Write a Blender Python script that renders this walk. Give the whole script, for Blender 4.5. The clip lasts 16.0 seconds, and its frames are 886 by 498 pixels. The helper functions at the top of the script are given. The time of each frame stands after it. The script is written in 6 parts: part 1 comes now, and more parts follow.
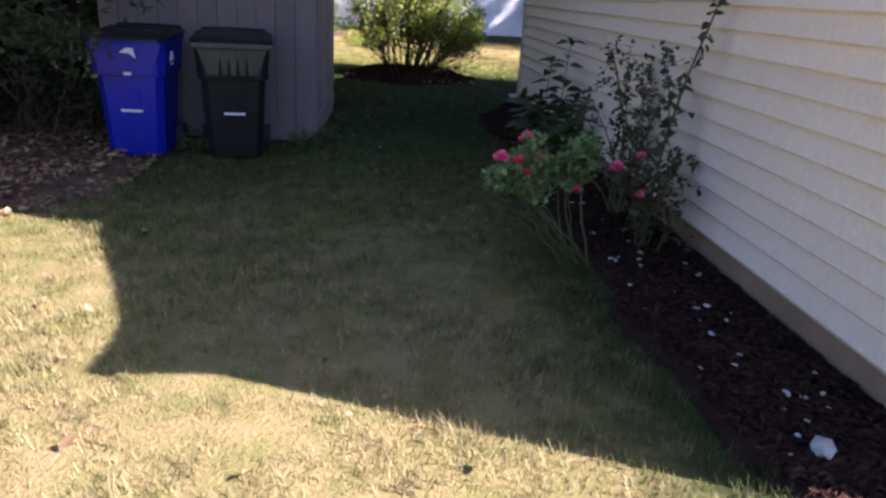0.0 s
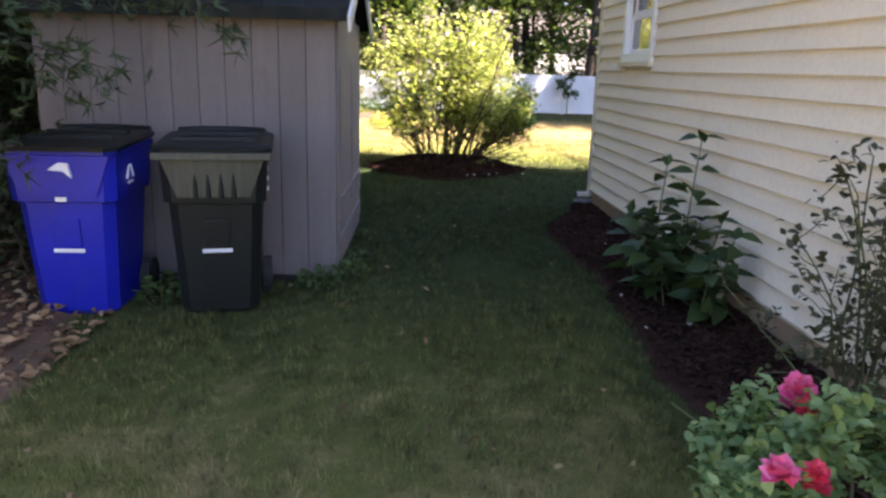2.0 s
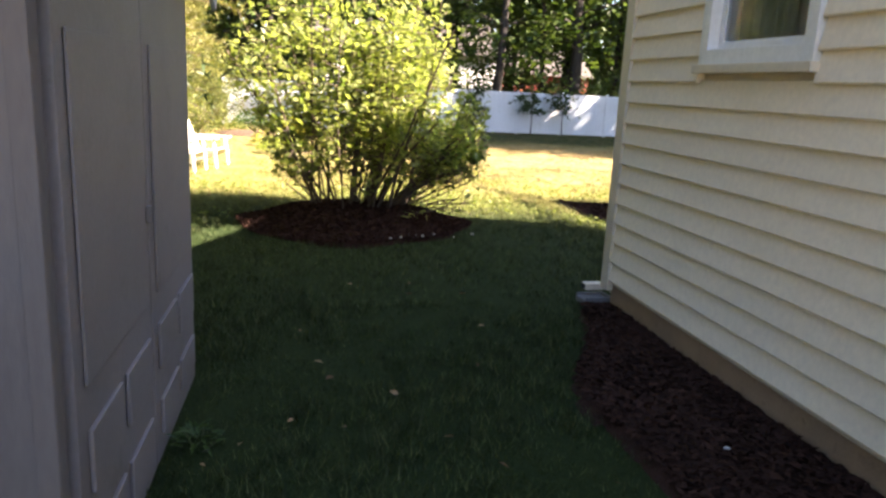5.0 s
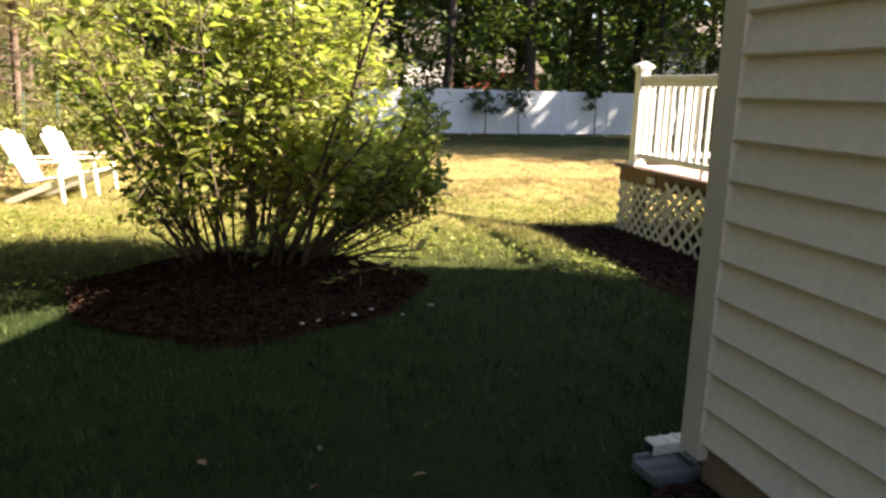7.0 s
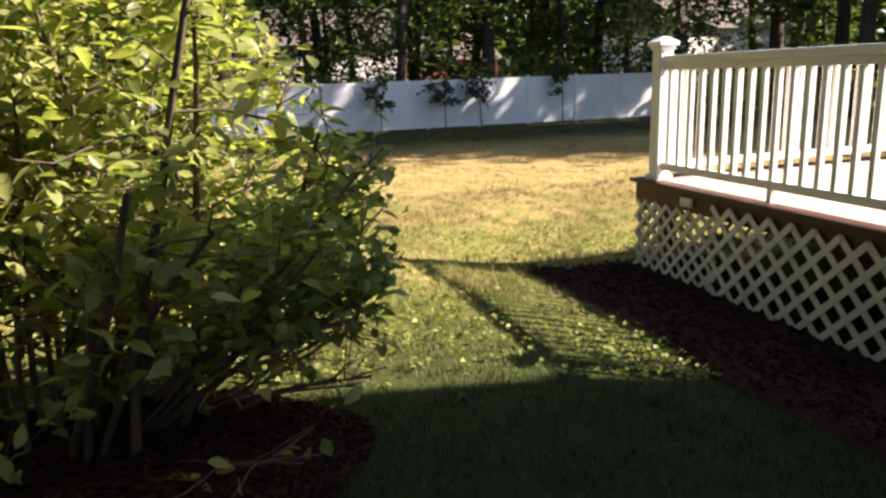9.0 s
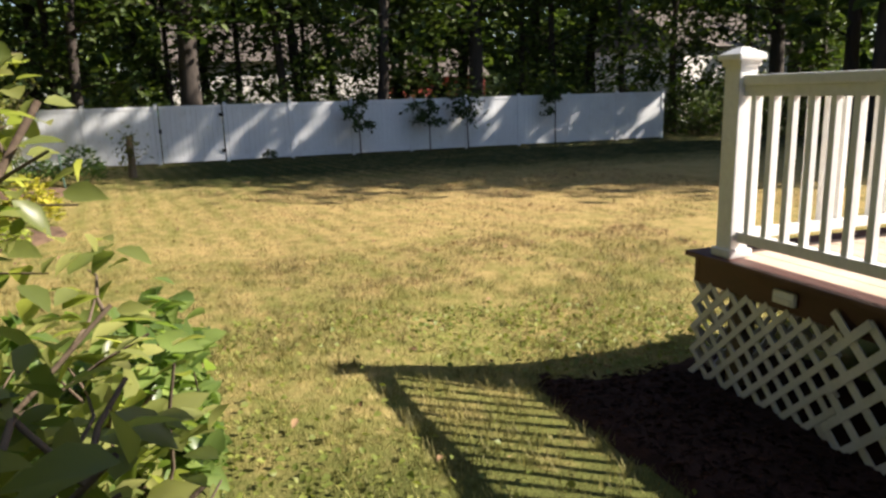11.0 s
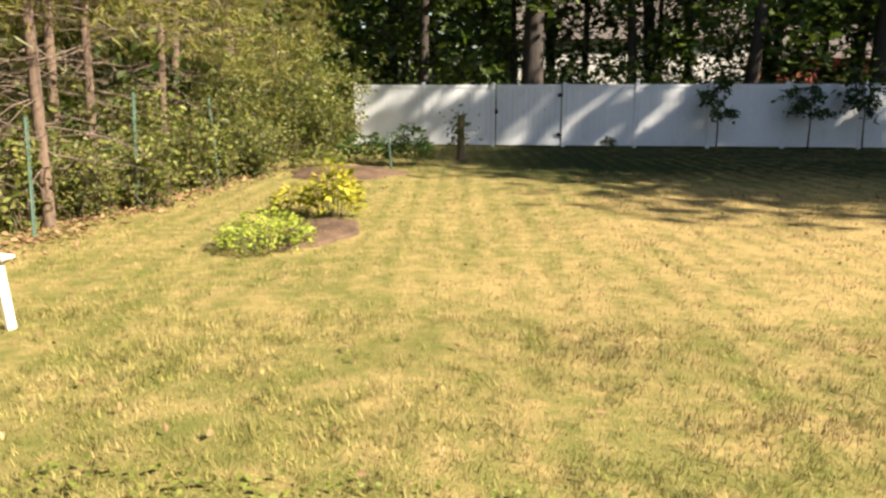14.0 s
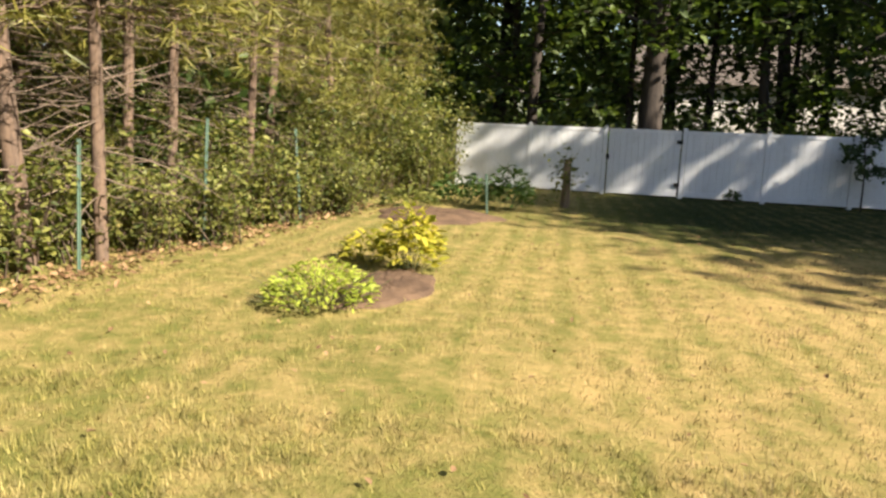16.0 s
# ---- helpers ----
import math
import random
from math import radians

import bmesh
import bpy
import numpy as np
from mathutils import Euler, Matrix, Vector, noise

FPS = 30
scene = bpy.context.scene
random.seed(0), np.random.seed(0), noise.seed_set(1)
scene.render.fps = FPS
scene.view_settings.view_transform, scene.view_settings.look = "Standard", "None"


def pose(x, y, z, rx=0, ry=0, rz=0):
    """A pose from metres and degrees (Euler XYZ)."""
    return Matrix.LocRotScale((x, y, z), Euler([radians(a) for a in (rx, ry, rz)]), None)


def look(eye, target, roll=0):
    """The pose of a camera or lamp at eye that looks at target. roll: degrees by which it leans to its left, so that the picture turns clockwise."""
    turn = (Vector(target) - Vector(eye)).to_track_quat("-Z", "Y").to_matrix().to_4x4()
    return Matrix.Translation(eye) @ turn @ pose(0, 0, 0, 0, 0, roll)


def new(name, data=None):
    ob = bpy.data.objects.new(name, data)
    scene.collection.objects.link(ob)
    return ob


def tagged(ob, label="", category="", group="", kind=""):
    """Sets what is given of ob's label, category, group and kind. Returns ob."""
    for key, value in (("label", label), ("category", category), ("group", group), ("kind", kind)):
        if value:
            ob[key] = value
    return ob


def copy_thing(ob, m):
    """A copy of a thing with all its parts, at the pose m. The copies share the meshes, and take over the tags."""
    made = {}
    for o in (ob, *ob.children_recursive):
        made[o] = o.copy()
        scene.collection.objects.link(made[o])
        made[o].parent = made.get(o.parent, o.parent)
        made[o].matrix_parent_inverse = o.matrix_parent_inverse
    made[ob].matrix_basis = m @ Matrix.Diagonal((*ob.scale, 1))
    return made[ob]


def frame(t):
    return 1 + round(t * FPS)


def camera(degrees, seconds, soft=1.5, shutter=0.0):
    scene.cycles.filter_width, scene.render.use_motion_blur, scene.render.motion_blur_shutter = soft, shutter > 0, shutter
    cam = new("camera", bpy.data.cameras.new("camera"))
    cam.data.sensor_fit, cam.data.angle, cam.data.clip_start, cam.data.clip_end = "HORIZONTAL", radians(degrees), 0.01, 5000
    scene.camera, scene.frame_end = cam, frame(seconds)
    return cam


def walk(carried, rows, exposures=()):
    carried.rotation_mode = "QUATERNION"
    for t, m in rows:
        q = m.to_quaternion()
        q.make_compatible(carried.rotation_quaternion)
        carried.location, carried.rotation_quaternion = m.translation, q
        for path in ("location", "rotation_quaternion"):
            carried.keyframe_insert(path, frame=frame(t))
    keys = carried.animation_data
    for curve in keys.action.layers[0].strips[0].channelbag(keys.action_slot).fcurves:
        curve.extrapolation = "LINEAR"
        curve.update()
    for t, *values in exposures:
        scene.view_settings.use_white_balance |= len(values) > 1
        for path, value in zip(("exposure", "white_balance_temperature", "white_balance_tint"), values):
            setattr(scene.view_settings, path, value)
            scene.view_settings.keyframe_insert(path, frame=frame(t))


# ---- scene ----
# ---------- camera ----------
cam = camera(62.5, 16.0, soft=2.6)
METRES, EYE, TILT, LEAN, TURN = 16.9, 1.5, 0.0, 0.0, -5.7
ROWS = [
    (0.0, 0.0, 0.0, 0.0, 1.13, -19.5, -3.19),
    (0.5, -0.0064, 0.0372, 0.0018, 0.44, -19.48, -2.14),
    (1.0, -0.0129, 0.0718, 0.0045, 0.06, -18.5, 0.03),
    (1.5, -0.017, 0.1014, 0.0035, 1.63, -14.66, 0.26),
    (2.0, -0.0219, 0.134, -0.0002, 2.75, -13.95, -1.66),
    (2.5, -0.028, 0.1738, -0.0015, -3.18, -16.91, -1.71),
    (3.0, -0.0344, 0.2081, -0.0007, -0.88, -14.73, -0.85),
    (3.5, -0.0416, 0.2422, -0.0025, -4.33, -15.24, -0.66),
    (4.0, -0.0444, 0.2778, -0.0019, -2.9, -13.79, -1.08),
    (4.5, -0.0432, 0.3143, -0.0029, -4.55, -12.84, -2.32),
    (7.0, -0.0217, 0.4966, -0.0061, -9.47, -12.57, -1.43),
    (7.5, -0.014, 0.5337, -0.0062, -12.61, -12.66, -1.11),
    (8.0, -0.0083, 0.5677, -0.0047, -7.97, -13.43, -0.46),
    (8.5, -0.0011, 0.6008, -0.0029, -12.01, -13.69, 2.03),
    (11.0, 0.0378, 0.747, 0.0013, -13.82, -12.18, 1.51),
    (11.5, 0.0445, 0.7736, 0.0017, -11.07, -9.93, -0.05),
    (12.0, 0.0471, 0.7998, 0.0003, -3.44, -11.17, 1.44),
    (12.5, 0.0482, 0.8246, -0.0013, 5.64, -12.58, 2.67),
    (13.0, 0.0484, 0.8491, -0.0005, 14.76, -14.93, 0.24),
    (13.5, 0.0454, 0.8782, -0.0008, 13.49, -13.91, 0.36),
    (14.0, 0.0411, 0.9044, 0.0015, 12.31, -13.27, 0.2),
    (14.5, 0.0395, 0.9247, 0.0017, 16.31, -11.99, 0.04),
    (15.0, 0.032, 0.9458, -0.0003, 14.45, -10.77, 1.0),
    (15.5, 0.0304, 0.965, -0.0021, 15.89, -11.5, -0.68),
    (16.0, 0.0304, 0.9832, -0.0003, 20.98, -10.44, -2.08),
]
EXPOSURES = [(0.0, 2.2, 5500, 32), (1.0, 3.1, 6000, 30), (1.8, 3.35, 6150, 27), (3.5, 3.15, 6400, 27), (4.7, 3.2, 6500, 22), (7.0, 2.5, 6900, 16), (8.7, 2.1, 6600, 18), (11.0, 1.4, 6300, 14), (12.5, 1.75, 6700, 12), (16.0, 1.6, 6700, 12)]
walk(cam, [(t, pose(0, 0, EYE, TILT, LEAN, TURN) @ pose(METRES * x, METRES * y, METRES * z, 90 + pitch, roll, yaw)) for t, x, y, z, yaw, pitch, roll in ROWS], EXPOSURES)

# ---------- light ----------
SUN = Vector((1.2, -0.455, 1.0)).normalized()
world = bpy.data.worlds.new("sky")
scene.world = world
world.use_nodes = True
wn = world.node_tree
sky = wn.nodes.new("ShaderNodeTexSky")
sky.sky_type, sky.sun_disc = "NISHITA", False
sky.sun_elevation = math.asin(SUN.z)
sky.sun_rotation = math.atan2(SUN.x, SUN.y)
wn.links.new(sky.outputs["Color"], wn.nodes["Background"].inputs["Color"])
wn.nodes["Background"].inputs["Strength"].default_value = 0.06
sun = new("sun", bpy.data.lights.new("sun", "SUN"))
sun.data.energy, sun.data.angle, sun.data.color = 5.0, radians(0.5), (1.0, 0.90, 0.74)
sun.matrix_world = look(SUN * 60, (0, 0, 0))


# ---------- materials ----------
def nodes_of(name):
    m = bpy.data.materials.new(name)
    m.use_nodes = True
    nt = m.node_tree
    return m, nt, nt.nodes["Principled BSDF"]


def noise_node(nt, scale, detail=4.0, vec=None, rough=0.55):
    n = nt.nodes.new("ShaderNodeTexNoise")
    n.inputs["Scale"].default_value, n.inputs["Detail"].default_value, n.inputs["Roughness"].default_value = scale, detail, rough
    if vec is not None:
        nt.links.new(vec, n.inputs["Vector"])
    return n


def mixc(nt, fac, a, b, blend="MIX"):
    n = nt.nodes.new("ShaderNodeMix")
    n.data_type, n.blend_type = "RGBA", blend
    for key, v in ((0, fac), (6, a), (7, b)):
        if hasattr(v, "is_output"):
            nt.links.new(v, n.inputs[key])
        else:
            n.inputs[key].default_value = v if key == 0 else (*v, 1)
    return n.outputs[2]


def ramp(nt, src, lo, hi):
    n = nt.nodes.new("ShaderNodeMapRange")
    n.interpolation_type = "SMOOTHSTEP"
    nt.links.new(src, n.inputs["Value"])
    n.inputs["From Min"].default_value, n.inputs["From Max"].default_value = lo, hi
    return n.outputs["Result"]


def world_pos(nt):
    return nt.nodes.new("ShaderNodeNewGeometry").outputs["Position"]


def bump(nt, bsdf, height, strength, dist=0.01):
    b = nt.nodes.new("ShaderNodeBump")
    b.inputs["Strength"].default_value, b.inputs["Distance"].default_value = strength, dist
    nt.links.new(height, b.inputs["Height"])
    nt.links.new(b.outputs["Normal"], bsdf.inputs["Normal"])


def surface(name, c1, c2, scale=3.0, rough=0.7, grain=60.0, relief=0.2, dirt=None, spread=0.0, metal=0.0, spec=0.4, stretch=None):
    """A two-scale mottled surface: blotches of c1 and c2, fine grain, relief, and dirt in patches."""
    m, nt, b = nodes_of(name)
    pos = world_pos(nt)
    if stretch:
        mp = nt.nodes.new("ShaderNodeMapping")
        mp.inputs["Scale"].default_value = stretch
        nt.links.new(pos, mp.inputs["Vector"])
        pos = mp.outputs["Vector"]
    big, fine = noise_node(nt, scale, 5, pos), noise_node(nt, grain, 3, pos)
    col = mixc(nt, ramp(nt, big.outputs[0], 0.35, 0.68), c1, c2)
    col = mixc(nt, 0.35, col, mixc(nt, 1.0, col, mixc(nt, fine.outputs[0], (0.55, 0.55, 0.55), (1.3, 1.3, 1.3)), "MULTIPLY"))
    if dirt:
        dn = noise_node(nt, scale * 2.7, 6, pos, 0.7)
        col = mixc(nt, ramp(nt, dn.outputs[0], 0.55, 0.8), col, dirt)
    if spread:
        info = nt.nodes.new("ShaderNodeObjectInfo")
        col = mixc(nt, 1.0, col, mixc(nt, info.outputs["Random"], (1 - spread,) * 3, (1 + spread,) * 3), "MULTIPLY")
    nt.links.new(col, b.inputs["Base Color"])
    b.inputs["Roughness"].default_value, b.inputs["Metallic"].default_value = rough, metal
    b.inputs["Specular IOR Level"].default_value = spec
    if relief:
        bump(nt, b, fine.outputs[0], relief)
    return m


def leafy(name, c1, c2, scale=1.2, thin=0.35, rough=0.5, spec=0.35):
    """Leaves: colour varies by leaf and by clump, and light comes through."""
    m, nt, b = nodes_of(name)
    geo = nt.nodes.new("ShaderNodeNewGeometry")
    big = noise_node(nt, scale, 3, geo.outputs["Position"])
    col = mixc(nt, geo.outputs["Random Per Island"], c1, c2)
    col = mixc(nt, 1.0, col, mixc(nt, big.outputs[0], (0.6, 0.62, 0.6), (1.35, 1.3, 1.2)), "MULTIPLY")
    nt.links.new(col, b.inputs["Base Color"])
    b.inputs["Roughness"].default_value, b.inputs["Specular IOR Level"].default_value = rough, spec
    tr, mx = nt.nodes.new("ShaderNodeBsdfTranslucent"), nt.nodes.new("ShaderNodeMixShader")
    nt.links.new(mixc(nt, 1.0, col, (1.15, 1.25, 0.6), "MULTIPLY"), tr.inputs["Color"])
    mx.inputs[0].default_value = thin
    nt.links.new(b.outputs[0], mx.inputs[1])
    nt.links.new(tr.outputs[0], mx.inputs[2])
    nt.links.new(mx.outputs[0], nt.nodes["Material Output"].inputs["Surface"])
    return m


def lawn_colour(nt):
    """Green turf, dry tan patches, mowing lines and painted-in shade, by place in the yard."""
    pos = world_pos(nt)
    n1, n2 = noise_node(nt, 0.55, 5, pos, 0.6), noise_node(nt, 5.0, 4, pos, 0.65)
    # how dry it is: the open middle of the back yard and the front strip
    sep = nt.nodes.new("ShaderNodeSeparateXYZ")
    nt.links.new(pos, sep.inputs[0])

    def math_node(op, a, b_=0.0, c=0.0):
        k = nt.nodes.new("ShaderNodeMath")
        k.operation = op
        for slot, v in enumerate((a, b_, c)):
            if hasattr(v, "is_output"):
                nt.links.new(v, k.inputs[slot])
            else:
                k.inputs[slot].default_value = v
        return k.outputs[0]

    far = ramp(nt, sep.outputs[1], 14.5, 23.0)
    front = ramp(nt, sep.outputs[1], 8.5, 1.5)
    east = ramp(nt, sep.outputs[0], -1.0, 7.0)
    dry = math_node("ADD", math_node("MULTIPLY", far, math_node("MULTIPLY_ADD", east, 0.26, 0.10)), math_node("MULTIPLY", front, 0.24))
    stripes = math_node("SINE", math_node("MULTIPLY_ADD", n1.outputs[0], 3.0, math_node("MULTIPLY", math_node("MULTIPLY_ADD", sep.outputs[1], 0.10, sep.outputs[0]), 17.0)))
    dry = math_node("ADD", dry, math_node("MULTIPLY", math_node("MULTIPLY", stripes, far), 0.065))
    n4 = noise_node(nt, 1.7, 4, pos, 0.6)
    dry = math_node("ADD", dry, math_node("MULTIPLY_ADD", n4.outputs[0], 0.6, -0.30))
    # deeper green turf, also darkened to carry the house's shade in its colour
    shade_green = math_node("MULTIPLY", ramp(nt, sep.outputs[1], 2.6, 8.6), ramp(nt, sep.outputs[1], 16.5, 13.0))
    # tree shade before the fence, put into the turf the same way
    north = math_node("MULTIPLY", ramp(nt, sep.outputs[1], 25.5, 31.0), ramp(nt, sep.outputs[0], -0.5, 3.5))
    shade_green = math_node("MAXIMUM", shade_green, math_node("MULTIPLY", north, 1.0))
    shade_green = math_node("MAXIMUM", shade_green, math_node("MULTIPLY", math_node("MULTIPLY", ramp(nt, sep.outputs[0], 0.45, 1.35), ramp(nt, sep.outputs[1], 11.0, 9.0)), 0.85))
    dry = math_node("SUBTRACT", dry, math_node("MULTIPLY", shade_green, 0.42))
    mix = math_node("ADD", math_node("MULTIPLY_ADD", n1.outputs[0], 0.34, -0.17), dry)
    mix = math_node("ADD", mix, math_node("MULTIPLY_ADD", n2.outputs[0], 0.9, -0.26))
    n3 = noise_node(nt, 15.0, 3, pos, 0.6)
    mix = math_node("ADD", mix, math_node("MULTIPLY_ADD", n3.outputs[0], 0.4, -0.2))
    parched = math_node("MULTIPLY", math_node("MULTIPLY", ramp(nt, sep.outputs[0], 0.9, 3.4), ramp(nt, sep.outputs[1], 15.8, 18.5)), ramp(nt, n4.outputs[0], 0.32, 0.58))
    # last mask: dull brown front lawn, darkened to stand in for house shade
    return ramp(nt, mix, 0.0, 0.75), n2, pos, shade_green, parched, math_node("MULTIPLY", ramp(nt, sep.outputs[1], 7.5, 4.0), ramp(nt, sep.outputs[0], -3.2, -1.6))


GREEN_A, GREEN_B, DRY_A, DRY_B = (0.205, 0.195, 0.052), (0.325, 0.30, 0.088), (0.40, 0.325, 0.145), (0.50, 0.405, 0.20)


def lawn_ground():
    m, nt, b = nodes_of("lawn_soil")
    dry, n2, pos, shade_green, parched, front_shade = lawn_colour(nt)
    fine = noise_node(nt, 45, 4, pos, 0.7)
    g = mixc(nt, fine.outputs[0], (0.09, 0.10, 0.025), (0.20, 0.20, 0.055))
    d = mixc(nt, fine.outputs[0], (0.30, 0.21, 0.085), (0.50, 0.37, 0.16))
    # house and tree shade mixed into the soil's green
    g = mixc(nt, shade_green, g, mixc(nt, fine.outputs[0], (0.010, 0.018, 0.006), (0.038, 0.058, 0.016)))
    # duller straw that carries the front lawn's painted shade
    d = mixc(nt, front_shade, d, mixc(nt, fine.outputs[0], (0.21, 0.150, 0.066), (0.36, 0.27, 0.125)))
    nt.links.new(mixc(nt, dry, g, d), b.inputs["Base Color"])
    b.inputs["Roughness"].default_value = 0.95
    b.inputs["Specular IOR Level"].default_value = 0.1
    bump(nt, b, fine.outputs[0], 0.7, 0.03)
    return m


def lawn_blades():
    m, nt, b = nodes_of("grass_blade")
    dry, n2, pos, shade_green, parched, front_shade = lawn_colour(nt)
    geo = nt.nodes.new("ShaderNodeNewGeometry")
    r = geo.outputs["Random Per Island"]
    wob = nt.nodes.new("ShaderNodeMath")
    wob.operation = "MULTIPLY_ADD"
    nt.links.new(r, wob.inputs[0])
    wob.inputs[1].default_value, wob.inputs[2].default_value = 0.34, -0.17
    add = nt.nodes.new("ShaderNodeMath")
    add.use_clamp = True
    nt.links.new(wob.outputs[0], add.inputs[0])
    nt.links.new(dry, add.inputs[1])
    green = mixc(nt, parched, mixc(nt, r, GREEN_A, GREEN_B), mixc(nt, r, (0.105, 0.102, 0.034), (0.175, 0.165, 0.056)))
    green = mixc(nt, front_shade, green, mixc(nt, r, (0.125, 0.140, 0.042), (0.21, 0.21, 0.068)))
    # the same painted shade in the blades
    green = mixc(nt, shade_green, green, mixc(nt, r, (0.021, 0.040, 0.011), (0.060, 0.092, 0.024)))
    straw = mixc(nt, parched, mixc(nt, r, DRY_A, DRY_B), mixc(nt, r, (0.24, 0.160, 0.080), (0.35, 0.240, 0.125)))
    straw = mixc(nt, front_shade, straw, mixc(nt, r, (0.29, 0.225, 0.105), (0.39, 0.31, 0.16)))
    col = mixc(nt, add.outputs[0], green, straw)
    tuft = noise_node(nt, 9.0, 3, pos, 0.6)
    col = mixc(nt, 1.0, col, mixc(nt, ramp(nt, tuft.outputs[0], 0.36, 0.64), (0.50, 0.50, 0.48), (1.34, 1.31, 1.27)), "MULTIPLY")
    nt.links.new(col, b.inputs["Base Color"])
    b.inputs["Roughness"].default_value, b.inputs["Specular IOR Level"].default_value = 0.6, 0.25
    tr, mx = nt.nodes.new("ShaderNodeBsdfTranslucent"), nt.nodes.new("ShaderNodeMixShader")
    nt.links.new(col, tr.inputs["Color"])
    mx.inputs[0].default_value = 0.3
    nt.links.new(b.outputs[0], mx.inputs[1])
    nt.links.new(tr.outputs[0], mx.inputs[2])
    nt.links.new(mx.outputs[0], nt.nodes["Material Output"].inputs["Surface"])
    return m


def glass_mat():
    m, nt, b = nodes_of("window_glass")
    b.inputs["Base Color"].default_value = (0.9, 0.95, 0.95, 1)
    b.inputs["Roughness"].default_value, b.inputs["Transmission Weight"].default_value, b.inputs["IOR"].default_value = 0.02, 1.0, 1.45
    return m


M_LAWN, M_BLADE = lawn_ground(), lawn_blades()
M_SIDING = surface("cream_vinyl_siding", (0.87, 0.765, 0.605), (0.84, 0.735, 0.575), 0.8, 0.8, 35, 0.05, (0.76, 0.67, 0.52), 0.03, spec=0.12)
M_SLAB = surface("weathered_concrete", (0.20, 0.19, 0.185), (0.15, 0.145, 0.14), 6, 0.9, 60, 0.4, (0.17, 0.16, 0.15))
M_TRIM = surface("cream_trim", (0.68, 0.60, 0.475), (0.64, 0.56, 0.445), 1.5, 0.5, 40, 0.05)
M_WHITE = surface("white_vinyl", (0.80, 0.80, 0.79), (0.74, 0.75, 0.75), 1.2, 0.4, 30, 0.03, (0.62, 0.62, 0.58))
M_FENCE = surface("white_fence_vinyl", (0.78, 0.80, 0.82), (0.72, 0.74, 0.77), 0.9, 0.45, 20, 0.03, (0.6, 0.61, 0.6), 0.02)
M_FOUND = surface("foundation_concrete", (0.36, 0.245, 0.16), (0.29, 0.20, 0.135), 4, 0.9, 70, 0.5, (0.14, 0.10, 0.07))
M_SHED = surface("grey_painted_boards", (0.176, 0.155, 0.148), (0.149, 0.131, 0.125), 2.2, 0.8, 60, 0.25, (0.115, 0.098, 0.088), 0.05, stretch=(1, 1, 0.25))
M_SHED_DOOR = surface("shed_door_paint", (0.255, 0.228, 0.232), (0.225, 0.20, 0.204), 2.0, 0.55, 50, 0.1, (0.17, 0.153, 0.14))
M_ROOF = surface("dark_shingle", (0.018, 0.021, 0.020), (0.028, 0.030, 0.028), 6, 0.95, 80, 0.6, None, 0.25, spec=0.08)
M_HROOF = surface("brown_shingle", (0.12, 0.10, 0.085), (0.09, 0.075, 0.065), 3, 0.9, 80, 0.5)
M_BLUE = surface("blue_plastic", (0.010, 0.016, 0.36), (0.008, 0.013, 0.29), 2.5, 0.42, 90, 0.08, (0.03, 0.035, 0.26))
M_BLACK = surface("black_plastic", (0.013, 0.015, 0.014), (0.009, 0.011, 0.010), 3, 0.45, 90, 0.1, (0.020, 0.020, 0.017), spec=0.22)
M_GREYLID = surface("faded_grey_plastic", (0.055, 0.060, 0.042), (0.036, 0.040, 0.030), 5, 0.5, 60, 0.1, (0.11, 0.11, 0.08), stretch=(6, 1, 0.5))
M_MARK = surface("white_marking", (0.75, 0.76, 0.78), (0.7, 0.7, 0.72), 5, 0.5, 50, 0)
M_RUBBER = surface("tyre_rubber", (0.02, 0.02, 0.02), (0.03, 0.03, 0.03), 8, 0.8, 90, 0.2)
M_MULCH = surface("dark_mulch", (0.034, 0.018, 0.013), (0.054, 0.026, 0.019), 9, 0.95, 55, 1.0, (0.020, 0.011, 0.009), spec=0.1)
M_CHIP = leafy("mulch_chip", (0.020, 0.011, 0.009), (0.068, 0.033, 0.024), 3, 0.0, 0.95, 0.1)
M_DIRT = surface("leaf_litter_soil", (0.145, 0.095, 0.062), (0.09, 0.06, 0.042), 4, 0.95, 40, 1.0, (0.21, 0.15, 0.10), spec=0.1)
M_LITTER = leafy("dead_leaf", (0.10, 0.055, 0.03), (0.36, 0.24, 0.14), 3, 0.05, 0.85, 0.15)
M_STONE = surface("pale_pebble", (0.55, 0.52, 0.46), (0.40, 0.37, 0.33), 20, 0.8, 90, 0.3, None, 0.2)
M_DECKSTAIN = surface("red_brown_stain", (0.085, 0.026, 0.020), (0.060, 0.020, 0.016), 3, 0.5, 50, 0.2, (0.04, 0.016, 0.013), stretch=(1, 0.3, 1))
M_DECK = surface("deck_boards", (0.55, 0.42, 0.33), (0.46, 0.35, 0.27), 3, 0.7, 60, 0.2, (0.35, 0.26, 0.2), 0.08)
M_LATTICE = surface("white_lattice", (0.76, 0.74, 0.69), (0.68, 0.66, 0.61), 3, 0.6, 50, 0.1, (0.5, 0.47, 0.42))
M_DARK = surface("dark_interior", (0.02, 0.02, 0.022), (0.03, 0.03, 0.03), 2, 0.9, 30, 0)
M_CURTAIN = surface("window_blind", (0.09, 0.09, 0.092), (0.07, 0.07, 0.072), 3, 0.9, 60, 0.1)
M_GLASS = glass_mat()
M_IRON = surface("black_iron", (0.02, 0.02, 0.02), (0.03, 0.03, 0.03), 8, 0.5, 60, 0.1, None, 0, 0.6)
